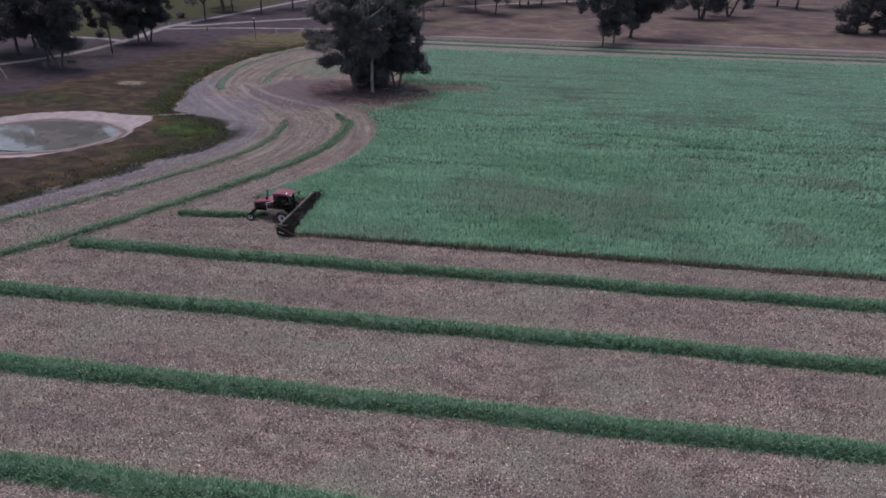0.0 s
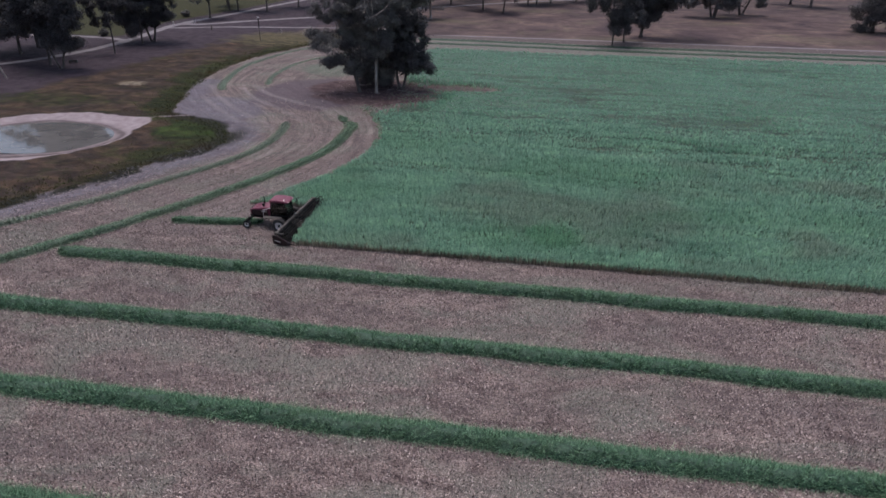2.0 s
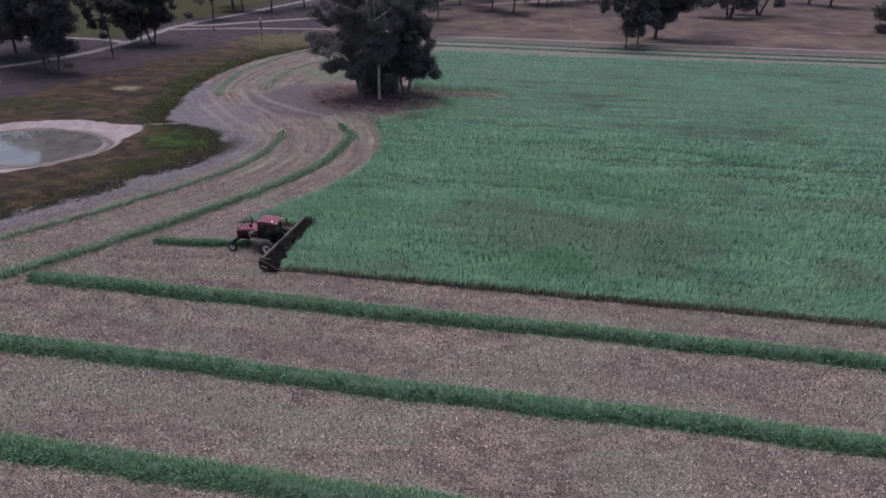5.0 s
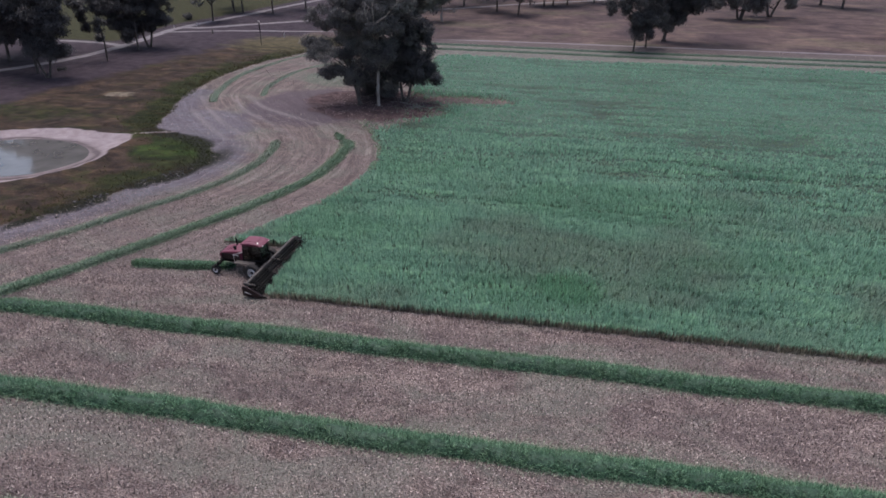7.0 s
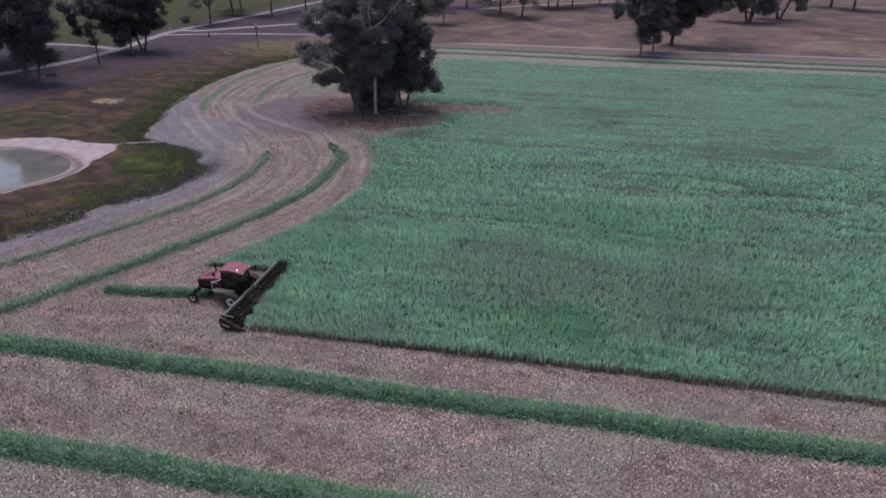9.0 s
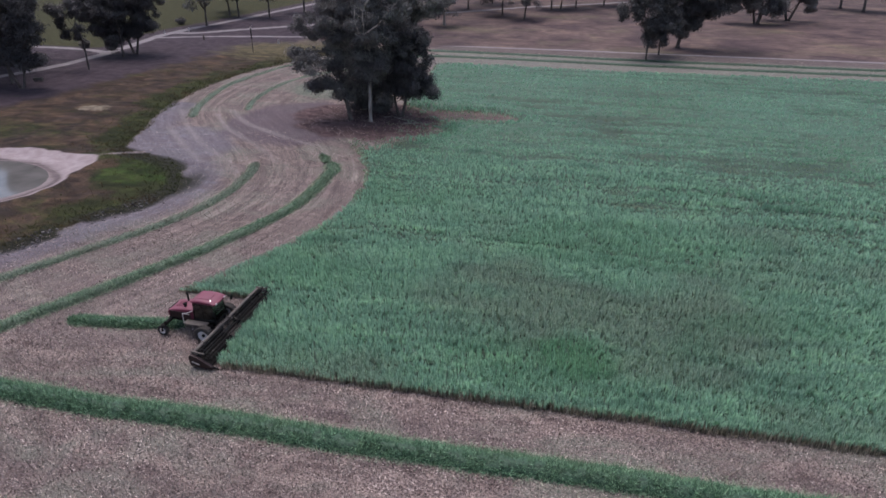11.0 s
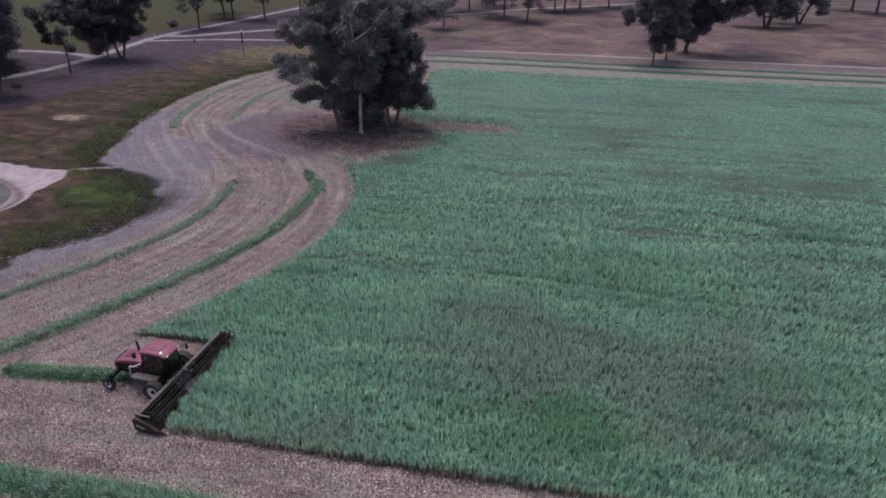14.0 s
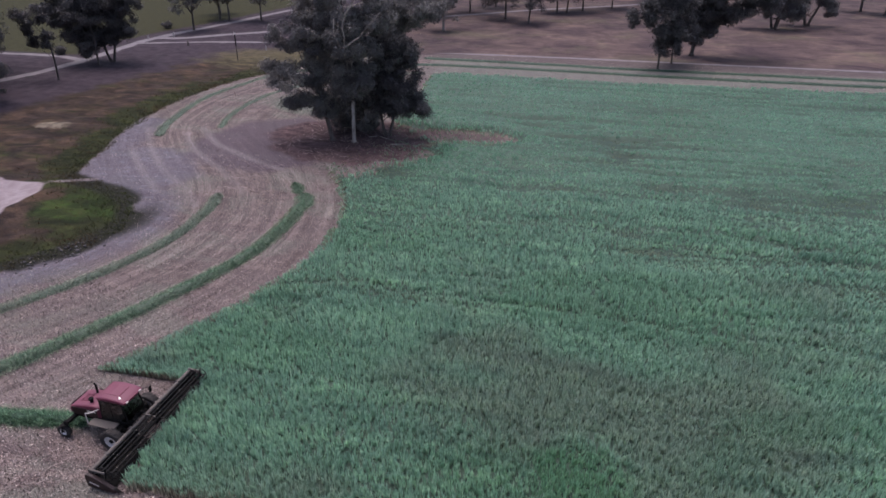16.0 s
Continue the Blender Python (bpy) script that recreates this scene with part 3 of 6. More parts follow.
    c = n_mix(nt, n_math(nt, "MULTIPLY", edge("earth"), 0.85), c, n_mix(nt, blotch, tone(fine, (0.038, 0.027, 0.029), (0.11, 0.077, 0.077)), tone(fine, (0.05, 0.037, 0.037), (0.135, 0.098, 0.096))))
    litter = n_noise(nt, 1.0, 5, 0.75, n_place(nt, 0.55, 0.8, 0.0), 0.8)
    c = n_mix(nt, edge("earth", blotch, 0.5), c, n_mix(nt, 1.0, c, n_ramp(nt, litter, [(0.38, (0.5, 0.4, 0.42)), (0.52, (0.95, 0.84, 0.86)), (0.64, (1.5, 1.3, 1.3))]), "MULTIPLY"))
    c = n_mix(nt, n_math(nt, "MULTIPLY", at("dust"), 0.85), c, n_mix(nt, swath, tone(fine, (0.05, 0.036, 0.038), (0.1, 0.074, 0.074)), tone(mid, (0.1, 0.08, 0.078), (0.17, 0.137, 0.128))))
    c = n_mix(nt, n_math(nt, "MULTIPLY", edge("regrow", mid, 0.8), 0.38), c, tone(fine, (0.06, 0.105, 0.072), (0.13, 0.19, 0.135)))
    c = n_mix(nt, edge("verge", fine, 0.5), c, tone(speck, (0.008, 0.009, 0.006), (0.035, 0.034, 0.026)))
    c = n_mix(nt, at("crop"), c, tone(fine, (0.06, 0.055, 0.04), (0.13, 0.115, 0.085)))
    c = n_mix(nt, n_math(nt, "MULTIPLY", at("pale"), 0.75), c, n_mix(nt, swath, tone(fine, (0.09, 0.084, 0.076), (0.19, 0.176, 0.16)), tone(mid, (0.12, 0.126, 0.104), (0.225, 0.228, 0.192))))
    c = n_mix(nt, n_math(nt, "MULTIPLY", at("ruts"), 0.62), c, tone(fine, (0.15, 0.127, 0.132), (0.32, 0.275, 0.275)))
    c = n_mix(nt, edge("road", fine, 0.3), c, tone(mid, (0.16, 0.143, 0.15), (0.235, 0.21, 0.216)))
    c = n_mix(nt, edge("clay", fine, 0.25), c, tone(mid, (0.235, 0.187, 0.195), (0.335, 0.278, 0.285)))
    c = n_mix(nt, n_math(nt, "MULTIPLY", edge("wet", fine, 0.5), 0.7), c, tone(mid, (0.125, 0.096, 0.096), (0.2, 0.163, 0.16)))
    c = n_mix(nt, n_math(nt, "MULTIPLY", n_math(nt, "MULTIPLY", at("ledge"), n_ramp(nt, fine, [(0.3, (0.6, 0.6, 0.6)), (0.6, (1, 1, 1))])), 1.0), c, tone(mid, (0.05, 0.036, 0.04), (0.09, 0.067, 0.07)))
    c = n_mix(nt, edge("sand", mid, 1.5), c, tone(mid, (0.134, 0.109, 0.080), (0.227, 0.189, 0.143)))
    nt.links.new(c, b.inputs["Base Color"])
    n_bump(nt, b, n_math(nt, "ADD", fine, n_math(nt, "MULTIPLY", speck, 0.6)), 0.7, 0.06)
    return m


ground_mesh = build_ground()
ground_mesh.materials.append(ground_material())
ground = tagged(new("ground", ground_mesh), "dry farmland with pale stubble, brown grass and dirt roads", "ground", kind="structure")


# water in the farm dam
def build_water():
    m, nt, b = nodes_of("muddy_water", 0.04, 0.0, 0.5)
    nt.links.new(n_ramp(nt, n_noise(nt, 0.2, 3, 0.6, n_place(nt)), [(0.3, (0.09, 0.085, 0.082)), (0.7, (0.15, 0.142, 0.136))]), b.inputs["Base Color"])
    n_bump(nt, b, n_noise(nt, 1.5, 3, 0.6, n_place(nt)), 0.04, 0.02)
    a = np.linspace(0, 2 * np.pi, 96, endpoint=False)
    bm = bmesh.new()
    ring = [bm.verts.new((POND[0] + 10.8 * math.cos(t), POND[1] + 0.45 + 7.8 * math.sin(t), -0.36)) for t in a]
    bm.faces.new(ring)
    me = bpy.data.meshes.new("water")
    bm.to_mesh(me)
    bm.free()
    me.materials.append(m)
    return tagged(new("water", me), "still muddy grey water in a small farm dam", "water", kind="structure")


build_water()

# ---- standing crop ----
def scatter(x0, x1, y0, y1, per_m2, region):
    n = int((x1 - x0) * (y1 - y0) * per_m2)
    x, y = rng.uniform(x0, x1, n), rng.uniform(y0, y1, n)
    keep = region(x, y)
    return x[keep], y[keep]


def in_crop(x, y):
    w = 0.5 * (vnoise(x, y, 1.3, 4) - 0.5) * smooth(66, 70, y)
    return inside(x + w, y + w, CROP)


def crop_height(x, y):
    lodged = smooth(0.62, 0.78, fbm(x * 0.35, y, 5, 6))
    furrow = smooth(0.84, 0.97, 1 - np.abs(2 * fbm(x * 0.14, y, 4.2, 9) - 1)) * smooth(0.35, 0.6, vnoise(x, y, 14, 1)) * smooth(60, 78, y)
    return -(0.34 + 0.2 * smooth(80, 110, y)) * furrow * thin(x, y) + thin(x, y) * (0.84 + 0.34 * smooth(56, 59.5, y) * (fbm(x * 0.3, y, 2.2, 2) - 0.5) + 0.14 * (fbm(x, y, 9, 8) - 0.5) + 0.6 * smooth(70, 100, y) * (fbm(x * 0.16, y, 2.6, 12) - 0.5)) - 0.18 * lodged - 0.38 * smooth(0.9, 0.3, np.abs(line_distance(x, y, TRAM)) + 0.5 * vnoise(x, y, 1.5, 3)) * smooth(27, 20, x)


def dry_patch(x, y):
    """Thin browned growth, mostly on the rise in the south-east of the field."""
    rise = np.exp(-((x - 8) / 17) ** 2 - ((y - 68) / 9) ** 2) + 0.8 * np.exp(-((x - 34) / 18) ** 2 - ((y - 76) / 12) ** 2) + 0.7 * np.exp(-((x - 20) / 13) ** 2 - ((y - 64) / 6) ** 2)
    return (1 - 0.8 * lush_dim_patch(x, y)) * smooth(0.46, 0.78, fbm(x * 0.7, y, 6, 5) + 0.2 * rise - 0.09) * (1 - 0.85 * smooth(80, 98, y))


def lush_dim_patch(x, y):
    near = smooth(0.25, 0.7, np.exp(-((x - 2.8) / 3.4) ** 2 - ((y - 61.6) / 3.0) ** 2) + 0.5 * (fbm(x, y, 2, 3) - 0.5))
    # The x term adds dark green eastward: light falloff painted into the leaf colour.
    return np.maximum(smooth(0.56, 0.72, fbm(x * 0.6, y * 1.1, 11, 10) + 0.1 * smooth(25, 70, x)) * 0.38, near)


def build_crop():
    pieces = []
    n = 640000
    x, y = rng.uniform(-36, 104, n), rng.uniform(56, 176, n)
    away = np.maximum(np.hypot(x * 0.8, y - 50), 26) / 26
    dens = 27 * away ** -1.45
    more = np.where((y < 57.3) | ((x < -22) & (y < 66.5)), 1.6, 1.0)
    keep = (rng.random(n) < dens * more * (140 * 120) / n) & in_crop(x, y) & (rng.random(n) < smooth(0.3, 0.95, thin(x, y)) * 0.8 + 0.2)
    x, y, away = x[keep], y[keep], away[keep]
    count = np.clip(np.round(9.5 / away ** 0.7), 4, 9).astype(int)
    tuft = np.repeat(np.arange(len(x)), count)
    n = len(tuft)
    angle = rng.uniform(0, 6.28, n)
    out = np.abs(rng.normal(0, 0.05, n)) * away[tuft] ** 0.4
    bx, by = x[tuft] + np.cos(angle) * out, y[tuft] + np.sin(angle) * out
    even = smooth(88, 122, y)
    h = (crop_height(x, y) * (1 + (1 - 0.9 * even) * rng.uniform(-0.22, 0.16, len(x))))[tuft] * (1 + (1 - 0.85 * even[tuft]) * rng.uniform(-0.25, 0.1, n))
    rim = np.full(len(x), 9.0)
    west = (x < -12) & (y > 64.5)
    rim[west] = np.abs(line_distance(x[west], y[west], CROP_WEST))
    h = h * (0.5 + 0.5 * smooth(0.0, 1.6, rim + 0.8 * (vnoise(x, y, 0.9, 7) - 0.5)))[tuft]
    lean = np.abs(rng.normal(0.04, 0.06, n)) + 0.25 * smooth(1.2, 0.0, rim)[tuft] + 0.08 * smooth(0.62, 0.78, fbm(bx * 0.35, by, 5, 6))
    wide = 0.048 * away[tuft] ** 0.68 * rng.uniform(0.7, 1.4, n)
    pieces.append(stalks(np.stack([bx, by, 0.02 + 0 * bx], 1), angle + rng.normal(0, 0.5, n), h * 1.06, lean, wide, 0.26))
    # straw-coloured stems standing free along the cut face
    n = 9000
    bx = rng.uniform(-22.6, 75, n)
    by = 56.05 + np.abs(rng.normal(0, 0.2, n)) - 0.22 * vnoise(bx, bx * 0, 1.6, 3)
    by = by - 0.0046 * (bx + 22.7)
    by = by + rng.uniform(-0.08, 0.35, n)
    h = rng.uniform(0.3, 0.85, n)
    pieces.append(blades(np.stack([bx, by, 0 * bx], 1), rng.uniform(0, 6.28, n), h, np.abs(rng.normal(0, 0.06, n)), rng.uniform(0.025, 0.06, n), 0.25))
    n = 1400
    bx, by = rng.uniform(-31, -22.7, n), 65.17 + np.abs(rng.normal(0, 0.16, n))
    pieces.append(blades(np.stack([bx, by, 0 * bx], 1), rng.uniform(0, 6.28, n), rng.uniform(0.3, 0.7, n), np.abs(rng.normal(0, 0.06, n)), rng.uniform(0.025, 0.06, n), 0.25))
    # the closed leaf layer below the tips, coloured dark as painted shade between tufts
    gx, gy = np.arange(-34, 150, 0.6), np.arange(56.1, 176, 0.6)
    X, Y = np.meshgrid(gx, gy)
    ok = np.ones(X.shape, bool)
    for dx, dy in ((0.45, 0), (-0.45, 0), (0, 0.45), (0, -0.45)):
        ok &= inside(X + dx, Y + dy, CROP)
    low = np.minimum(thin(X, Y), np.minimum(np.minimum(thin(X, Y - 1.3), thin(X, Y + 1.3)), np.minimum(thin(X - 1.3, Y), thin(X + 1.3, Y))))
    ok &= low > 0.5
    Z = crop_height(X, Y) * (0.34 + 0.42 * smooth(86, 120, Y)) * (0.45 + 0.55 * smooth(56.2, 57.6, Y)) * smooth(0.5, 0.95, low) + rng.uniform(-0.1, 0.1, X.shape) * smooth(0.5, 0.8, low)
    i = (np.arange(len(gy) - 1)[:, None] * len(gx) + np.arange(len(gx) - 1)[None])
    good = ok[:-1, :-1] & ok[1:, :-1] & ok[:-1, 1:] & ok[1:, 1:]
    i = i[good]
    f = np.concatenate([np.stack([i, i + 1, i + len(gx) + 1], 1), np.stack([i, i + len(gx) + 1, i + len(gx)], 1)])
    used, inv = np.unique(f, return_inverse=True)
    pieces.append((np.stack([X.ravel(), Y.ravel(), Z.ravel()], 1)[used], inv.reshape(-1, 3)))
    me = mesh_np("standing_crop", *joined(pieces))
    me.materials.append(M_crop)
    me.materials.append(M_crop_gap_shade)
    co = np.empty(len(me.vertices) * 3, np.float32)
    me.vertices.foreach_get("co", co)
    for name, rule in (("dry", dry_patch), ("lush_dim", lush_dim_patch), ("even", lambda x, y: smooth(98, 135, y))):
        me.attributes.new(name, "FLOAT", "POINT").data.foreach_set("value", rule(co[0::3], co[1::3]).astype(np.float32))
    me.materials.append(M_stem)
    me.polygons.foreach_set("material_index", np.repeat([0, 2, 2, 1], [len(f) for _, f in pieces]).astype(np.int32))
    return tagged(new("standing_crop", me), "dense blue-green standing cereal crop, partly lodged", "crop", kind="stuff")


build_crop()


# ---- stubble and grass ----
def in_stubble(x, y):
    return (line_distance(x, y, EDGE) > 0.3) & ~inside(x, y, CROP)


def build_stubble():
    pieces = []
    for x0, x1, y0, y1, dens, size in ((-62, 45, 20, 57, 78, 1.25), (-58, -20, 57, 76, 56, 1.2), (-64, -20, 76, 110, 16, 1.2), (45, 90, 30, 57, 10, 1.3), (-72, -24, 110, 172, 3, 1.6), (-45, 110, 170, 190, 0.8, 1.6)):
        x, y = scatter(x0, x1, y0, y1, dens, in_stubble)
        bare = smooth(1.15, 0.7, np.hypot((x + 36) / 17, (y - 122.5) / 13.5))
        worn = 0.85 * smooth(1.2, 0.8, np.hypot((x + 57) / 13, (y - 101) / 11))
        worn = np.maximum(worn, 0.6 * smooth(7, 3, line_distance(x, y, EDGE)) * (y < 125))
        keep = rng.random(len(x)) > np.maximum(bare * 0.9, worn)
        x, y = x[keep], y[keep]
        n = len(x)
        flat = rng.random(n) < 0.35
        lean = np.where(flat, rng.uniform(1.2, 1.5, n), np.abs(rng.normal(0.25, 0.2, n)))
        length = np.where(flat, rng.uniform(0.07, 0.19, n), rng.uniform(0.1, 0.2, n)) * size
        base = np.stack([x, y, ground_height(x, y) + np.where(flat, 0.03, -0.01)], 1)
        pieces.append(spikes(base, rng.uniform(0, 6.28, n), length, lean, rng.uniform(0.022, 0.055, n) * size))
    me = mesh_np("stubble", *joined(pieces))
    me.materials.append(M_straw)
    return tagged(new("stubble", me), "short pale straw stubble and loose straw on the cut field", "stubble", kind="stuff")


build_stubble()


def build_grass():
    n = 95000
    x, y = rng.uniform(-100, -44, n), rng.uniform(40, 172, n)
    d = -line_distance(x, y, EDGE) + 2.4 * (fbm(x, y, 2.2, 5) - 0.5)
    keep = (d > -0.4) & (rng.random(n) < np.exp(-np.clip(d, 0, 99) / 3.0) - 0.03) & (rim_radius(x, y) > 1.05) & (np.hypot((x + 78.8) / 4, (y - 117.4) / 2.4) > 1)
    x, y = np.repeat(x[keep], 4), np.repeat(y[keep], 4)
    n = len(x)
    x, y = x + rng.normal(0, 0.15, n), y + rng.normal(0, 0.15, n)
    base = np.stack([x, y, ground_height(x, y) - 0.02], 1)
    me = mesh_np("rank_grass", *spikes(base, rng.uniform(0, 6.28, n), rng.uniform(0.12, 0.36, n), np.abs(rng.normal(0.75, 0.3, n)), rng.uniform(0.05, 0.12, n)))
    me.materials.append(M_grass)
    return tagged(new("rank_grass", me), "rough green and rusty brown grass along the field edge", "grass", kind="stuff")


build_grass()


# ---- windrows ----
def windrow(points, width=1.62, height=0.66, per_m=620, blade=0.32, fringe=0.3, label="green windrow of cut crop lying on the stubble", material=None):
    line = curve_of(points, 0.35)
    tang = np.gradient(line, axis=0)
    tang /= np.linalg.norm(tang, axis=1)[:, None]
    nor = np.stack([-tang[:, 1], tang[:, 0]], 1)
    n, k = len(line), 9
    along = np.arange(n) * 0.35
    half = width / 2 * (0.85 + 0.3 * fbm(along, along * 0 + points[0][1], 1.6, 3))
    half = half * np.minimum(1, np.minimum(along + 0.3, along[::-1] + 0.3) / 0.8)
    shift = 0.25 * (fbm(along, along * 0 + 3 * points[0][1], 3.5, 7) - 0.5)
    s = np.linspace(-1, 1, k)
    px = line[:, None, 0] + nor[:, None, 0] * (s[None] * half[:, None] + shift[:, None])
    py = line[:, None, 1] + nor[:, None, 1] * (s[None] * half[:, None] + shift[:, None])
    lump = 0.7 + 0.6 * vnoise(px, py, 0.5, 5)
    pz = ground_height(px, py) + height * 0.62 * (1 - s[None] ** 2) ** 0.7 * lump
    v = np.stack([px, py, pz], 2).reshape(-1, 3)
    i = (np.arange(n - 1)[:, None] * k + np.arange(k - 1)[None]).ravel()
    f = np.concatenate([np.stack([i, i + k, i + k + 1], 1), np.stack([i, i + k + 1, i + 1], 1)])

    def strewn(count, spread, far):
        j = rng.integers(0, n, count)
        t = np.clip(spread(count), -far, far)
        x = line[j, 0] + nor[j, 0] * (t * half[j] + shift[j]) + rng.uniform(-0.2, 0.2, count) * tang[j, 0]
        y = line[j, 1] + nor[j, 1] * (t * half[j] + shift[j]) + rng.uniform(-0.2, 0.2, count) * tang[j, 1]
        return j, t, x, y

    m = int(n * 0.35 * per_m)
    j, t, bx, by = strewn(m, lambda c: rng.uniform(-1.05, 1.05, c), 1.05)
    tall = 0.75 + 0.5 * vnoise(bx, by, 0.45, 9)
    bz = ground_height(bx, by) + height * 0.6 * np.clip(1 - t ** 2, 0, 1) ** 0.7 * rng.uniform(0.5, 1.0, m)
    head = np.arctan2(nor[j, 1], nor[j, 0]) + np.where(t < 0, np.pi, 0) + rng.normal(0, 1.1, m)
    lean = np.clip(np.abs(t) * 0.35 + rng.normal(0.78 if material is None else 1.0, 0.38, m), 0, 1.5)
    green = spikes(np.stack([bx, by, bz], 1), head, blade * tall * rng.uniform(0.6, 1.4, m), lean, blade * 0.2 * rng.uniform(0.6, 1.4, m))
    m = int(n * 0.35 * per_m * fringe)
    j, t, bx, by = strewn(m, lambda c: np.where(rng.random(c) < 0.78, 1, -1) * (0.95 + np.abs(rng.normal(0, 0.38, c))), 2.2)
    pale = spikes(np.stack([bx, by, ground_height(bx, by) + 0.03], 1), rng.uniform(0, 6.28, m), rng.uniform(0.12, 0.3, m), rng.uniform(0.3, 1.4, m), rng.uniform(0.03, 0.08, m))
    me = mesh_np("windrow", *joined([(v, f), green, pale]))
    me.materials.append(material or M_row)
    me.materials.append(M_row_core_shade if material in (None, M_row_far) else M_row_core_shade_dry)
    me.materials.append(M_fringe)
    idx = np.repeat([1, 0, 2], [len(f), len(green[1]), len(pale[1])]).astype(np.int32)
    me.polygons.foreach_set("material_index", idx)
    return tagged(new("windrow", me), label, "windrow", "windrows", "stuff")


def along_x(y, x0, x1, seed):
    r = np.random.default_rng(seed)
    return [(x, y + r.uniform(-0.12, 0.12)) for x in np.arange(x0, x1 + 1, 8.0)]


windrow(along_x(50.74, -44.5, 90, 1))
windrow(along_x(41.66, -64, 75, 2))
windrow(along_x(32.25, -66, 65, 3))
windrow(along_x(23.2, -60, 55, 4))
windrow([(-37.6, 59.2), (-34, 59.7), (-30.5, 60.2), (-28.2, 60.5)], width=1.15, height=0.42, label="short fresh green windrow just laid behind the windrower")
windrow([(-66, 30), (-55, 41), (-48.5, 49), (-44.3, 54.8), (-41.9, 58.4), (-39.2, 62.7), (-36.5, 67.3), (-33.4, 73), (-30.6, 79), (-28.9, 84.5), (-28.4, 89), (-28.3, 92.6), (-28.6, 96)], width=1.3, height=0.42, per_m=420, fringe=0.7, material=M_row_head, label="green windrow curving round the headland towards the gum trees")
windrow([(-62, 46), (-54, 56.5), (-50.4, 61.5), (-47.6, 65.7), (-44.9, 70.4), (-41.6, 76), (-39.3, 81.6), (-38.3, 87.3), (-38.6, 93), (-39.6, 97.2)], width=1.15, height=0.2, per_m=230, material=M_row_dry, label="thin green windrow curving along the outer headland")
windrow([(-60, 116.2), (-63, 124), (-65.2, 138.8), (-63.4, 150.8), (-60.6, 160.4), (-52, 169.5), (-42, 174.2)], width=1.2, height=0.16, per_m=130, blade=0.22, material=M_row_dry, label="thin windrow curving along the western field edge")
windrow([(-40, 175), (-30, 177), (-13, 177.2), (0, 176.8), (14, 176.1), (45, 175.4), (85, 175.8), (115, 175.8)], width=1.9, height=0.45, per_m=150, blade=0.26, material=M_row_far, label="long dark windrow following the far edge of the field")
windrow([(-53, 121.9), (-55, 129.1), (-55.3, 138.6), (-53.6, 147.5), (-47, 157), (-38, 164), (-31, 169)], width=0.9, height=0.13, per_m=120, blade=0.2, material=M_row_dry, label="green windrow curving behind the gum trees")
windrow([(-34, 184.3), (-13, 183.6), (0, 183.0), (10, 182.3), (36, 182), (62, 181.8), (115, 181.5)], width=2.0, height=0.42, per_m=150, blade=0.26, material=M_row_far, label="dry dull windrow along the far headland")
windrow([(-28.1, 95.4), (-28.6, 97.2), (-29.7, 99.2)], width=1.5, height=0.26, per_m=330, fringe=0.6, material=M_row_head, label="loose spread of cut crop near the end of a windrow")
windrow([(-30.4, 99.4), (-31.2, 101.2), (-32.0, 101.9)], width=0.95, height=0.34, material=M_row_head, label="heaped clump of cut crop at the end of a windrow")


# ---- trees ----
def tube(bm, pts, radii, seg=7):
    rings = []
    for k, p in enumerate(pts):
        d = (pts[min(k + 1, len(pts) - 1)] - pts[max(k - 1, 0)]).normalized()
        a = d.orthogonal().normalized()
        b = d.cross(a)
        rings.append([bm.verts.new(p + (a * math.cos(t) + b * math.sin(t)) * radii[k]) for t in (2 * math.pi * i / seg for i in range(seg))])
    for r0, r1 in zip(rings[:-1], rings[1:]):
        best = min(range(seg), key=lambda s: (r0[0].co - r1[s].co).length)
        r1[:] = r1[best:] + r1[:best]
        for i in range(seg):
            bm.faces.new((r0[i], r0[(i + 1) % seg], r1[(i + 1) % seg], r1[i]))
    bm.faces.new(rings[-1])


def branch(bm, r, start, direction, length, radius, steps, wander, lift, taper=0.35, seg=6):
    pts, rad, d, p = [start.copy()], [radius], direction.normalized(), start.copy()
    for k in range(steps):
        d = (d + Vector((r.uniform(-1, 1), r.uniform(-1, 1), r.uniform(-0.6, 0.6))) * wander + Vector((0, 0, lift))).normalized()
        p = p + d * (length / steps)
        pts.append(p.copy())
        rad.append(radius * (1 - (1 - taper) * (k + 1) / steps))
    tube(bm, pts, rad, seg)
    return pts, rad, d


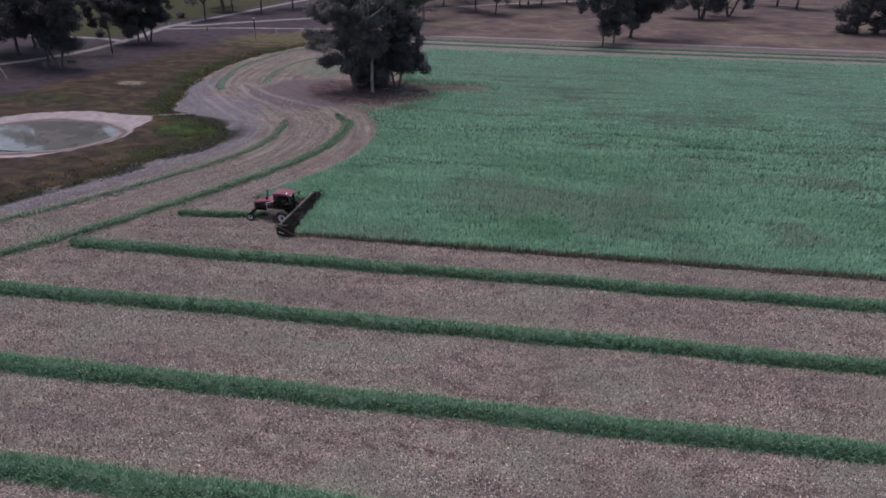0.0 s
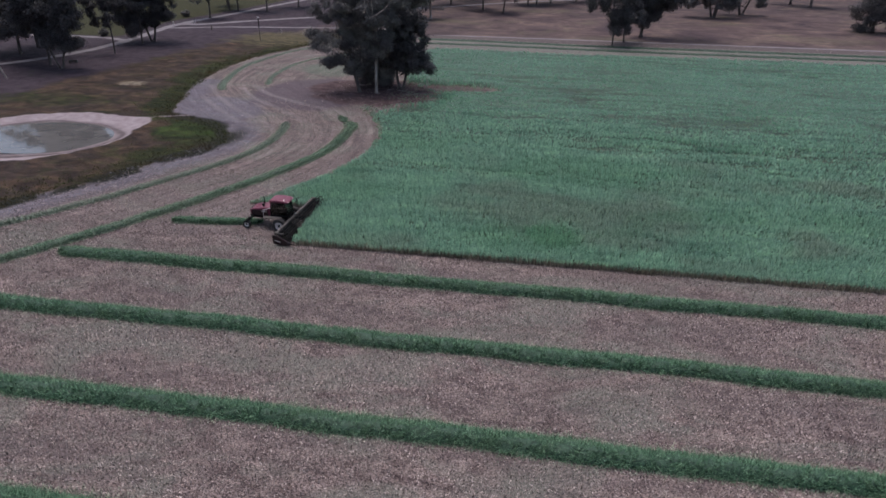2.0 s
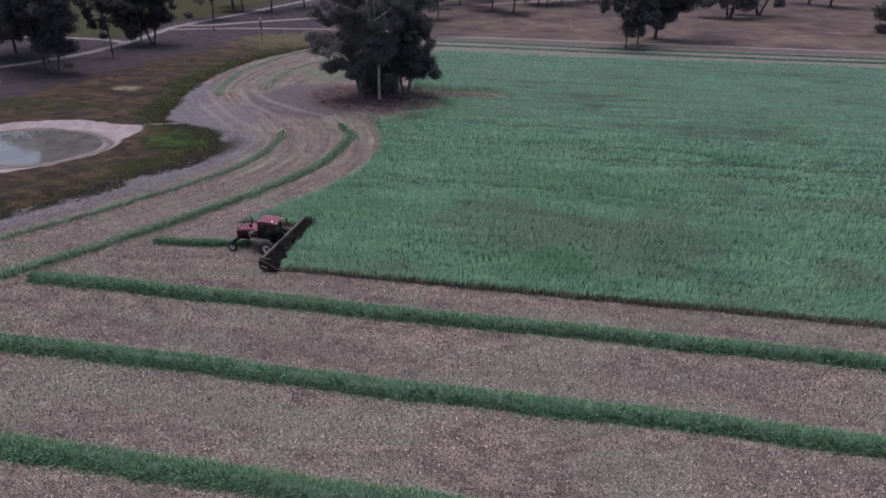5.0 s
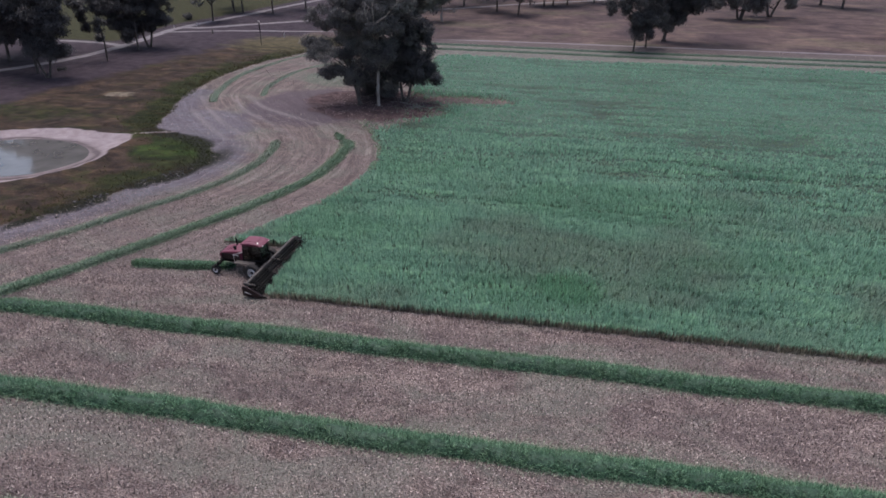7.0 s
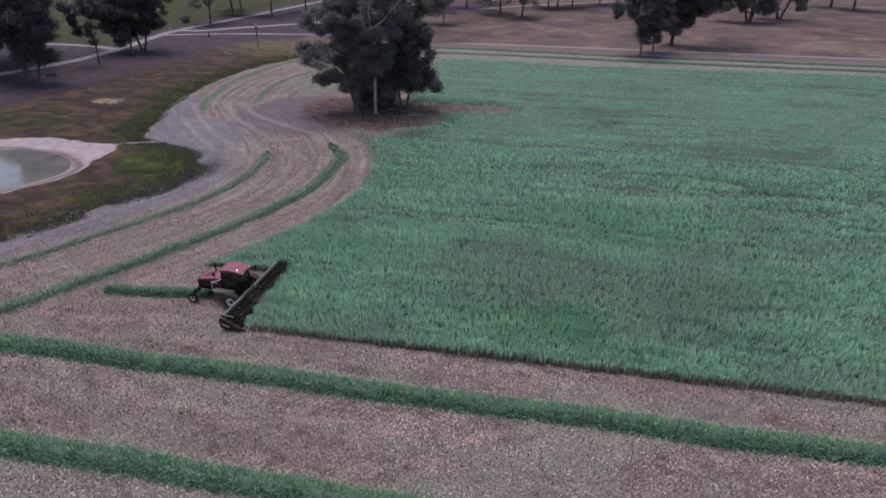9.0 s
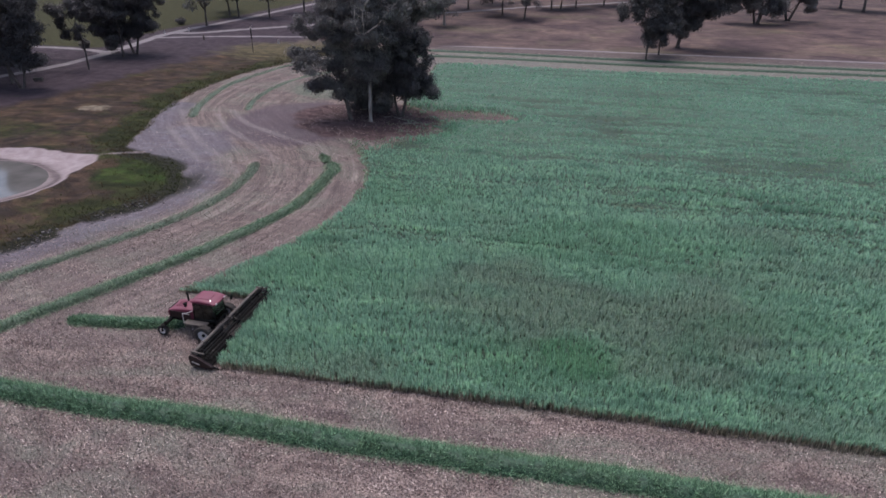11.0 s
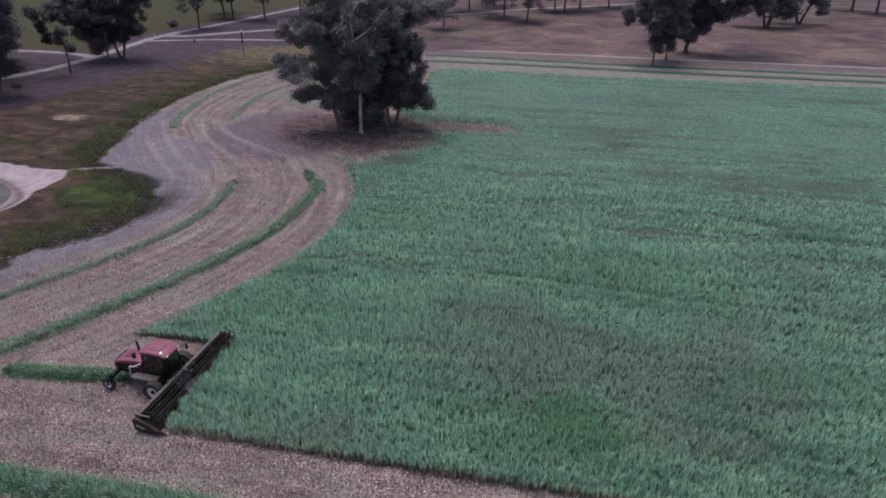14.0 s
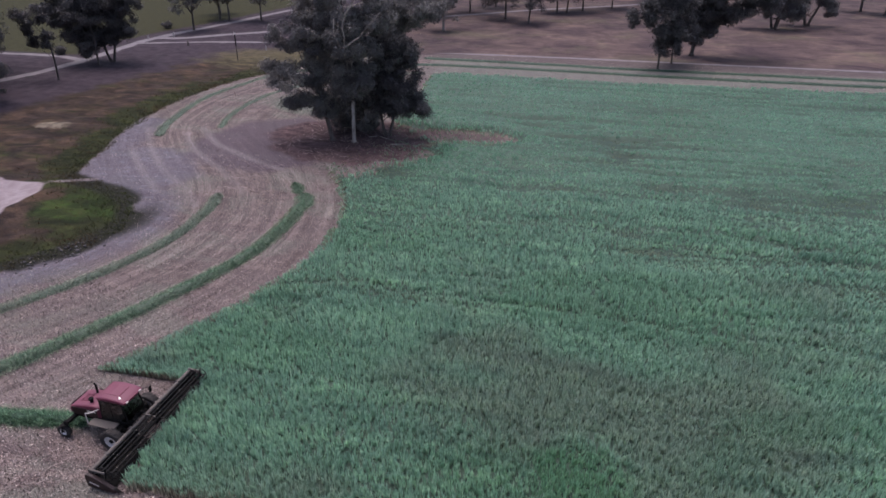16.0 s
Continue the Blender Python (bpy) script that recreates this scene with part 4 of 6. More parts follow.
def leaves(clumps, count, size, seed):
    """Drooping narrow leaf sprays, two triangles each, lying like shingles on uneven clumps."""
    g = np.random.default_rng(seed)
    c = np.array([[*p, s] for p, s in clumps])
    j = g.choice(len(c), count, p=c[:, 3] ** 2 / (c[:, 3] ** 2).sum())
    off = g.normal(0, 1, (count, 3))
    off /= np.maximum(np.linalg.norm(off, axis=1), 1e-6)[:, None]
    shell = g.random(count) ** 0.45 * (1.04 + 0.32 * np.abs(g.normal(0, 1, count)) * (g.random(count) < 0.3))
    p = c[j, :3] + off * np.array([1, 1, 0.72]) * (shell * c[j, 3])[:, None]
    nor = off + 0.65 * g.normal(0, 1, (count, 3)) + np.array([0, 0, 0.45])
    nor /= np.linalg.norm(nor, axis=1)[:, None]
    d = g.normal(0, 0.7, (count, 3)) + np.array([0, 0, -0.7]) + 0.3 * off
    d -= nor * (d * nor).sum(1)[:, None]
    d /= np.maximum(np.linalg.norm(d, axis=1), 1e-6)[:, None]
    w = np.cross(nor, d)
    L = size * g.uniform(0.6, 1.4, count)[:, None]
    W = L * 0.21
    v = np.stack([p, p + d * L * 0.45 + w * W, p + d * L, p + d * L * 0.45 - w * W], 1).reshape(-1, 3)
    i = np.arange(count)[:, None] * 4
    f = np.concatenate([i + np.array([[0, 1, 2]]), i + np.array([[0, 2, 3]])])
    return v, f, np.repeat(g.random(len(c))[j] * 0.8 + 0.2 * g.random(count), 4)


def foliage(name, clumps, count, size, seed, material, parent):
    """A crown or bush of leaf sprays, as one part."""
    v, f, tone = leaves(clumps, count, size, seed)
    me = mesh_np(name, v, f)
    me.attributes.new("tone", "FLOAT", "POINT").data.foreach_set("value", tone.astype(np.float32))
    me.materials.append(material)
    ob = new(name, me)
    ob.parent = parent
    return ob


def gum_tree(place, height, spread, seed, stems=1, bole=0.3, lean=(0, 0), girth=None, leaf_count=6000, leaf=0.4, pale=False, dark=False, low=0.25, clump=None, lopside=(0, 0), skirt=0, lobes=(), boughs=(), label=""):
    """A gum: bent tapered trunk, forking limbs, open crown of leaf clumps. low: height share at which foliage begins.
    lobes: the crown's masses, each (dx, dy, z, half width, half height), in place of an even crown.
    boughs: bare limbs that show in front of the leaves, each a chain of (dx, dy, z)."""
    r = random.Random(seed)
    x, y = place
    tree = new("gum_tree")
    tree.location = (x, y, float(ground_height(x, y)) - 0.05)
    tagged(tree, label or "tall gum tree with a dark open crown", "tree", "gum trees")
    girth = girth or height * 0.02
    clump = clump or spread * 0.125
    tips = []
    for s in range(stems):
        bm = bmesh.new()
        a0 = 2 * math.pi * s / max(stems, 1) + r.uniform(0, 1)
        base = Vector((math.cos(a0), math.sin(a0), 0)) * (0.5 * girth * stems if stems > 1 else 0)
        tilt = Vector((lean[0] + (0.28 * math.cos(a0) if stems > 1 else 0), lean[1] + (0.28 * math.sin(a0) if stems > 1 else 0), 1))
        pts, rad, d = branch(bm, r, base, tilt, height * bole, girth, 5, 0.07, 0.05, 0.72, 9)
        top, r0 = pts[-1], rad[-1]
        for q in range(7):
            a = 2 * math.pi * q / 7 + r.uniform(-0.2, 0.2)
            tube(bm, [base + Vector((math.cos(a), math.sin(a), 0)) * girth * 1.35, base + Vector((math.cos(a), math.sin(a), 0)) * girth * 0.7 + Vector((0, 0, girth * 1.6))], [girth * 0.25, girth * 0.3], 5)
        part("trunk", bm, M_bark_pale if pale else M_bark, tree, "pale smooth trunk" if pale else "", True)
        limbs = max(3, round(6 / stems + 1))
        if lobes:
            for dx, dy, lz, lw, lh in lobes[s::stems]:
                bm = bmesh.new()
                start = min(pts[1:], key=lambda q: abs(q.z - max(lz * 0.55, 1.2)))
                aim = Vector((dx, dy, lz)) - start
                lp, lr, ld = branch(bm, r, start, aim + Vector((0, 0, aim.length * 0.15)), aim.length * 0.95, r0 * min(0.8, 0.3 + 0.06 * lw), 6, 0.12, 0.0, 0.35)
                for c in range(5):
                    a, up = r.uniform(0, 6.28), r.uniform(-0.5, 0.7)
                    branch(bm, r, lp[r.randint(3, 6)], Vector((math.cos(a), math.sin(a), up)), lw * r.uniform(0.6, 1.0), r0 * 0.16, 4, 0.3, 0.02, 0.3, 5)
                part("limb", bm, M_bark_pale if pale else M_bark, tree, "", True)
            continue
        for k in range(limbs):
            bm = bmesh.new()
            a = a0 + 2 * math.pi * (k + r.uniform(-0.3, 0.3)) / limbs
            out = Vector((math.cos(a) * spread * 0.5 + lopside[0], math.sin(a) * spread * 0.5 + lopside[1], height * (1 - bole) * r.uniform(0.25, 1.0)))
            if k == 0:
                out = Vector((lopside[0] * 0.5, lopside[1] * 0.5, height * (1 - bole) * 0.95))
            start = top if k < 3 else pts[-2].lerp(top, r.random())
            lp, lr, ld = branch(bm, r, start, out, out.length * 0.62, r0 * r.uniform(0.5, 0.75), 6, 0.22, 0.06, 0.4)
            for c in range(4):
                st = lp[r.randint(2, 6)]
                dirn = (ld + Vector((r.uniform(-1, 1), r.uniform(-1, 1), r.uniform(-0.5, 0.7)))).normalized()
                sp, sr, sd = branch(bm, r, st, dirn, spread * r.uniform(0.16, 0.28), r0 * 0.22, 4, 0.3, 0.05, 0.3, 5)
                tips += [(sp[-1], clump * r.uniform(0.7, 1.25)), (sp[-2], clump * r.uniform(0.5, 0.9))]
                for e in range(2):
                    tp, _, _ = branch(bm, r, sp[r.randint(1, 4)], sd + Vector((r.uniform(-1, 1), r.uniform(-1, 1), r.uniform(-0.9, 0.4))), spread * 0.12, r0 * 0.1, 3, 0.3, -0.08, 0.3, 4)
                    tips.append((tp[-1], clump * r.uniform(0.5, 1.0)))
            part("limb", bm, M_bark_pale if pale else M_bark, tree, "", True)
    for dx, dy, lz, lw, lh in lobes:
        for k in range(int((6 + 2.4 * lw * lh / clump ** 2) * (0.5 if lz > 19 else 1.0))):
            q = Vector((r.gauss(0, 1), r.gauss(0, 1), r.gauss(0, 1))).normalized() * r.uniform(0.25, 1.0) ** 0.45
            tips.append((Vector((dx + q.x * lw, dy + q.y * lw * 0.9, lz + q.z * lh)), clump * r.uniform(0.55, 1.15)))
    for chain in boughs:
        bm = bmesh.new()
        knots = [Vector(q) for q in chain]
        way = [knots[i].lerp(knots[i + 1], u / 3) + Vector((r.gauss(0, 0.07), r.gauss(0, 0.07), 0)) for i in range(len(knots) - 1) for u in range(3)] + [knots[-1]]
        tube(bm, way, [0.13 - 0.09 * i / len(way) for i in range(len(way))], 6)
        for c in range(3):
            a = r.uniform(0, 6.28)
            branch(bm, r, way[r.randint(len(way) // 2, len(way) - 2)], Vector((math.cos(a), -0.3, r.uniform(0.2, 0.9))), r.uniform(0.8, 1.6), 0.05, 4, 0.3, 0.02, 0.3, 5)
        part("limb", bm, M_bark_pale, tree, "pale bare limb", True)
    # hanging lower foliage
    z0 = 0.0 if lobes else height * low
    for k in range(0 if lobes else int(7 + spread * 0.35)):
        a, q = r.uniform(0, 6.28), r.uniform(0.35, 1.0) ** 0.5
        tips.append((Vector((lean[0] * height * 0.5 + lopside[0] * 0.4 + math.cos(a) * q * spread * 0.42, lean[1] * height * 0.5 + lopside[1] * 0.4 + math.sin(a) * q * spread * 0.42,
                             z0 + r.random() ** 1.5 * (height * 0.75 - z0))), clump * r.uniform(0.6, 1.1)))
    for k in range(skirt):
        a, q = r.uniform(0, 6.28), r.random() ** 0.5
        tips.append((Vector((lean[0] * height * 0.3 + lopside[0] * 0.3 + math.cos(a) * q * spread * 0.4, lean[1] * height * 0.3 + math.sin(a) * q * spread * 0.4, z0 + r.random() * height * 0.22)), clump * r.uniform(0.5, 0.95)))
    tips = [(p, s) for p, s in tips if p.z > z0]
    foliage("crown", [(tuple(p), s * (1.1 if lobes else 1.0)) for p, s in tips], int(leaf_count * (1.35 if lobes else 1.0)), leaf * (0.92 if lobes else 1.0), seed, M_gum_dark if dark else M_gum, tree)
    return tree


# the clump standing in the field
gum_tree((-30.2, 119.8), 27, 12, 11, bole=0.5, girth=0.29, leaf_count=44000, leaf=0.33, pale=True, clump=1.15, label="tall pale-trunked gum tree in a clump on bare earth",
         lobes=[(0.2, 0, 12.5, 3.6, 5.6), (-2.9, 1.5, 17.2, 2.6, 2.8), (3.2, 1.2, 18, 2.6, 2.8), (0.4, 0.6, 24.5, 3.4, 2.4), (-1.6, 0, 22.4, 1.4, 1.4), (2.2, -0.4, 21.6, 1.3, 1.2), (-0.6, 1.2, 8.6, 2.0, 2.2), (0.2, -1.6, 14.8, 2.6, 2.6), (1.2, -0.8, 9.4, 1.8, 2.2)],
         boughs=[[(0.1, 0, 12), (0.7, -3.4, 14.6), (0.8, -4.0, 17.6), (0.4, -4.1, 21.5)], [(0.7, -3.2, 14.2), (2.8, -3.8, 15.6), (4.4, -3.8, 17.4), (5.8, -3.6, 18.8)], [(0.1, -3.0, 14), (-0.6, -3.8, 15.8), (-0.4, -4.0, 17.8)], [(0.8, -4.0, 17.6), (2.0, -4.2, 19.4), (3.8, -4.2, 20.0)]])
gum_tree((-33.6, 119.9), 24, 15, 12, bole=0.4, lean=(-0.2, 0.02), girth=0.36, leaf_count=40000, leaf=0.33, clump=1.05, label="leaning dark gum tree with an open spreading crown",
         lobes=[(-4.4, -0.6, 8.0, 3.4, 3.6), (-5.9, 0.6, 14.6, 2.6, 1.9), (-8.0, -0.2, 10.6, 1.0, 0.7), (-2.4, 1.4, 12.2, 2.2, 2.6), (-3.4, 0, 20.5, 4.6, 3.4), (-1.0, 0.4, 5.6, 1.5, 2.4), (-7.2, 0, 9.6, 1.5, 1.7), (-1.6, -0.8, 15.6, 2.6, 3.0), (-0.7, 0.2, 10.4, 1.0, 1.5)])
gum_tree((-26.2, 123.6), 16, 12, 13, bole=0.25, stems=2, lean=(0.05, 0.0), girth=0.26, leaf_count=46000, leaf=0.34, dark=True, clump=1.1, label="dense dark gum tree with a forked pale base",
         lobes=[(1.9, 0, 9.3, 3.2, 4.4), (0.2, 0.6, 12.2, 2.8, 3.2), (3.0, -0.4, 6.0, 2.4, 2.6), (4.9, 0, 4.8, 1.6, 0.8), (-0.8, 0, 6.4, 2.2, 3.0), (1.0, 0, 5.2, 1.8, 2.0), (2.6, 0.2, 13.2, 2.2, 1.6)])
gum_tree((-29.4, 127.5), 27, 15, 14, bole=0.36, girth=0.34, leaf_count=40000, leaf=0.36, clump=1.3, label="old gum tree in a dense clump on bare red earth",
         lobes=[(-0.4, -2.4, 3.6, 2.6, 2.8), (-0.4, 0, 5.0, 3.6, 4.2), (1.8, 0, 11, 3.4, 4.0), (6.6, 0, 18.6, 4.0, 2.6), (2.6, 0.4, 16.4, 3.4, 2.8), (2, 0, 25, 5.0, 2.6)])
gum_tree((-33.4, 126.5), 27, 15, 15, bole=0.45, girth=0.34, leaf_count=36000, leaf=0.36, pale=True, clump=1.25, label="tall gum tree with pale upper limbs in a clump",
         lobes=[(0.6, -2.2, 3.2, 3.0, 2.8), (0.6, 0, 4.6, 3.6, 3.8), (-0.6, 0.4, 12, 3.0, 4.2), (-2.4, 0, 18, 3.8, 3.0), (0.6, 0, 25, 4.6, 2.6), (2.8, -1, 21.5, 2.2, 1.8)])

# beyond the far edge of the field
gum_tree((19.6, 184.4), 19, 11, 21, bole=0.25, girth=0.22, leaf_count=26000, leaf=0.42, dark=True, clump=1.2, label="small round dark gum tree beside the far headland",
         lobes=[(0.9, 0, 10.8, 4.4, 5.2), (1.0, 0, 16, 3.4, 2.6), (1.6, 0, 6.8, 3.4, 3.6), (-6.4, 0, 10.6, 1.1, 1.8), (-3.2, 0, 12.6, 1.8, 2.6)])
gum_tree((23.4, 191.5), 17, 8, 22, bole=0.25, girth=0.22, leaf_count=15000, leaf=0.45, dark=True, clump=1.1, label="dark gum tree standing in dry paddock",
         lobes=[(-2.2, 0, 6.2, 2.4, 2.6), (2.6, 0, 7.4, 2.2, 2.2), (0.6, 0, 9.6, 3.2, 3.6), (0, 0, 15, 3.8, 2.6)])
gum_tree((29.4, 202.4), 25, 25, 23, bole=0.3, girth=0.5, leaf_count=52000, leaf=0.5, dark=True, clump=1.6, label="large dark gum tree with a wide crown in dry paddock",
         lobes=[(2.6, 0, 6.6, 2.1, 2.2), (-2.0, 0, 8.4, 2.6, 2.8), (1.0, 0, 12.4, 4.0, 3.6), (4.6, 0, 9.8, 3.4, 2.8), (7.6, 0, 13.4, 6.4, 4.0), (13.4, 1, 15.0, 5.0, 3.4), (1, 0, 19.5, 7.0, 4.2), (10, 0, 20, 7.0, 3.6), (0.4, 0, 4.4, 1.2, 1.4)])
gum_tree((61.4, 254.2), 22, 21, 24, stems=3, bole=0.3, girth=0.4, leaf_count=24000, leaf=0.55, clump=1.5, label="many-stemmed open gum tree in dry paddock",
         lobes=[(0, 0, 5.6, 4.6, 2.4), (-4.4, 0, 9.0, 4.6, 3.0), (2.4, 0, 10.5, 4.2, 3.4), (-9.0, 0, 5.2, 2.6, 2.0), (5.4, 0, 5.4, 2.6, 2.4), (-2, 0, 16, 8, 4)])
gum_tree((74.0, 265.5), 22, 21, 25, stems=2, bole=0.3, girth=0.45, leaf_count=24000, leaf=0.55, clump=1.5, label="two-stemmed open gum tree in dry paddock",
         lobes=[(-7.0, 0, 5.0, 3.0, 2.4), (-4.0, 0, 7.6, 3.2, 3.0), (3.4, 0, 10, 3.0, 3.6), (5.6, 0, 5.6, 1.8, 2.8), (0, 0, 15, 8, 4), (-5.8, 0, 12, 4, 3)])
gum_tree((105.3, 309), 24, 20, 26, bole=0.3, girth=0.5, leaf_count=9000, leaf=0.7, low=0.25, label="far gum tree in dry paddock")
gum_tree((110, 299), 22, 18, 27, bole=0.3, girth=0.5, leaf_count=9000, leaf=0.7, low=0.25, label="far gum tree in dry paddock")
gum_tree((104, 228), 20, 24, 28, bole=0.18, girth=0.5, leaf_count=44000, leaf=0.5, dark=True, clump=1.7, label="dense dark gum tree with foliage to the ground",
         lobes=[(-3, 0, 5.6, 5.2, 5.4), (4, 0, 6, 5.6, 5.6), (0, 0, 12, 7.0, 5), (8, 0, 10, 5, 5), (-1, 0, 17, 6, 3), (10, 2, 4, 4, 4)])

# along the roads behind the clump
for k, (px, py, h, s) in enumerate([(-14.2, 248.5, 19, 12), (-22.5, 257, 20, 14), (-6, 278, 20, 12), (-2.6, 279.5, 19, 11), (3, 286, 20, 13), (14, 296, 20, 14), (-37, 272, 22, 16), (-50, 262, 21, 15),
                                     (-58, 240, 20, 14), (-66, 256, 22, 16), (-30, 291, 22, 17), (30, 318, 22, 16), (48, 322, 20, 15)]):
    gum_tree((px, py), h, s * 1.3, 40 + k, bole=0.36, girth=0.34, leaf_count=16000, leaf=0.55, dark=True, low=0.26, skirt=6, label="roadside gum tree with a dark crown")

# along the western road
for k, (px, py, h, s, low) in enumerate([(-126, 150, 24, 20, 0.15), (-131, 130, 24, 20, 0.1), (-110.4, 211, 19, 13, 0.3), (-114.5, 234, 18, 12, 0.3), (-110.6, 233, 18, 11, 0.3), (-99.6, 233.5, 19, 13, 0.3),
                                         (-93, 248, 21, 15, 0.3), (-121, 246, 18, 12, 0.25)]):
    gum_tree((px, py), h, s, 70 + k, bole=0.28, girth=0.32, leaf_count=24000 if py < 170 else 9000, leaf=0.5 if py < 170 else 0.6, dark=k < 2, low=low,
             label="gum tree with a dark crown beside the dirt road")
gum_tree((-102.3, 127.4), 21, 18, 80, stems=2, bole=0.3, girth=0.24, leaf_count=46000, leaf=0.42, dark=True, clump=1.35, label="large black-crowned gum tree with a forked low trunk",
         lobes=[(-3.4, 0, 12.6, 4.6, 4.0), (1.6, 0, 11.8, 3.4, 4.2), (3.2, 0.4, 6.0, 1.9, 2.4), (-0.6, 0, 17.5, 6.4, 3.6), (4.4, 0, 10.4, 1.8, 2.4), (-1.2, 0, 6.4, 2.2, 2.2), (1.2, 0, 7.0, 2.0, 2.0), (4.4, 0, 15.6, 2.4, 2.6), (5.4, 0, 12.4, 2.0, 2.4)])
gum_tree((-107.2, 130.4), 23, 19, 81, bole=0.3, girth=0.3, leaf_count=40000, leaf=0.44, dark=True, clump=1.45, label="large dark gum tree with a dense crown beside the dirt road",
         lobes=[(-3.0, 0, 12.4, 4.6, 4.0), (1.6, 0, 14, 4.0, 4.4), (-7.2, 0, 10, 3.6, 3.8), (-1, 0, 18, 6.4, 3.8), (1.6, 0, 8.4, 2.8, 2.6), (-3.6, 0, 7.6, 2.8, 2.4)])
gum_tree((-123.4, 141), 24, 20, 82, bole=0.26, girth=0.36, leaf_count=36000, leaf=0.5, dark=True, clump=1.6, label="dark gum tree with a dense low crown beyond the dirt road",
         lobes=[(-3, 0, 9.6, 5.4, 5.4), (5.0, 0, 10.4, 5.4, 5.0), (0, 0, 17, 9, 5.0), (-8.4, 0, 8, 4.6, 5), (10, 0, 14, 4.4, 4.6)])
gum_tree((-103.1, 164.2), 22, 18, 83, stems=2, bole=0.3, girth=0.3, leaf_count=46000, leaf=0.44, dark=True, clump=1.4, label="large dark gum tree with a forked trunk beside the dirt road",
         lobes=[(0.6, 0, 9.6, 4.2, 4.2), (4.6, 0, 9.6, 2.8, 4.2), (-5.6, 0, 10.4, 3.8, 4.0), (-3.8, 0, 5.2, 2.4, 2.4), (0, 0, 16.0, 8.2, 4.4), (7.0, 0, 13.0, 2.4, 2.2), (1.0, 0, 6.4, 2.6, 1.8)])
gum_tree((-103.6, 160.2), 20, 14, 84, bole=0.34, girth=0.24, leaf_count=26000, leaf=0.44, dark=True, clump=1.3, label="dark gum tree with drooping lower foliage",
         lobes=[(-2.6, 0, 5.6, 2.6, 3.2), (-6.8, 0, 10.6, 2.8, 3.4), (-1, 0, 12, 4.6, 4.2), (-9.0, 0, 13.6, 2.4, 2.6), (-5.4, 0, 6.2, 1.6, 1.6)])
gum_tree((-101.8, 145.6), 16, 7, 95, bole=0.62, girth=0.2, leaf_count=7000, leaf=0.4, dark=True, clump=0.85, label="slender lone gum tree with a long bare trunk",
         lobes=[(-0.6, 0, 8.0, 1.3, 1.4), (-4.0, 0, 10.0, 1.1, 1.6), (-5.0, 0, 12.8, 1.4, 1.2), (-1.4, 0, 12.4, 2.0, 1.8), (-3.4, 0, 7.6, 0.6, 1.0)])


# ---- the windrower ----
M_red = painted("dull_red_paint", (0.135, 0.016, 0.04), (0.1, 0.018, 0.036), 0.5, dust=(0.3, 0.12, 0.16), settle=0.3)
M_red_dark = painted("dark_red_paint", (0.018, 0.007, 0.008), (0.026, 0.011, 0.011), 0.45, dust=(0.06, 0.045, 0.04))
M_black = painted("black_steel", (0.009, 0.008, 0.008), (0.016, 0.014, 0.013), 0.7, spec=0.1, dust=(0.025, 0.021, 0.02))
M_tube = painted("grey_steel_tube", (0.15, 0.128, 0.115), (0.09, 0.076, 0.068), 0.6, spec=0.2, dust=(0.2, 0.172, 0.155))
M_rubber = painted("dusty_rubber", (0.022, 0.02, 0.02), (0.06, 0.05, 0.045), 0.85, dust=(0.09, 0.075, 0.07))
M_rim = painted("white_rim_paint", (0.84, 0.8, 0.78), (0.66, 0.6, 0.57), 0.5)
M_canvas = painted("draper_canvas", (0.01, 0.009, 0.009), (0.018, 0.016, 0.015), 0.85, spec=0.1, dust=(0.03, 0.026, 0.024))
M_stripe = painted("pale_decal", (0.66, 0.6, 0.58), (0.5, 0.44, 0.42), 0.5)
M_chrome = painted("dusty_bright_metal", (0.5, 0.46, 0.44), (0.35, 0.3, 0.28), 0.35, 0.7)
M_glass, _nt, _b = nodes_of("tinted_glass", 0.03, 0.0, 0.5)
_b.inputs["Base Color"].default_value = (0.25, 0.28, 0.28, 1)
_b.inputs["Transmission Weight"].default_value = 1.0
_b.inputs["IOR"].default_value = 1.45
M_bat = painted("worn_bat_steel", (0.014, 0.013, 0.013), (0.026, 0.023, 0.022), 0.6, spec=0.2, dust=(0.06, 0.05, 0.046))
M_clamp = painted("worn_clamp_steel", (0.22, 0.2, 0.18), (0.12, 0.1, 0.09), 0.45, 0.4)
M_lamp, _nt, _b = nodes_of("lit_work_lamp", 0.3)
_b.inputs["Base Color"].default_value = (0.9, 0.88, 0.85, 1)
_b.inputs["Emission Color"].default_value = (1, 0.95, 0.9, 1)
_b.inputs["Emission Strength"].default_value = 0.9


def box(bm, c, s, rot=None, bevel=0.0):
    made = bmesh.ops.create_cube(bm, size=1)["verts"]
    bmesh.ops.scale(bm, vec=s, verts=made)
    if bevel:
        es = list({e for v in made for e in v.link_edges})
        made = list({v for f in bmesh.ops.bevel(bm, geom=es, offset=bevel, segments=2, affect="EDGES", profile=0.5)["faces"] for v in f.verts} | {v for v in made if v.is_valid})
    if rot:
        bmesh.ops.rotate(bm, verts=made, matrix=Euler([radians(a) for a in rot]).to_matrix())
    bmesh.ops.translate(bm, vec=c, verts=made)
    return bm


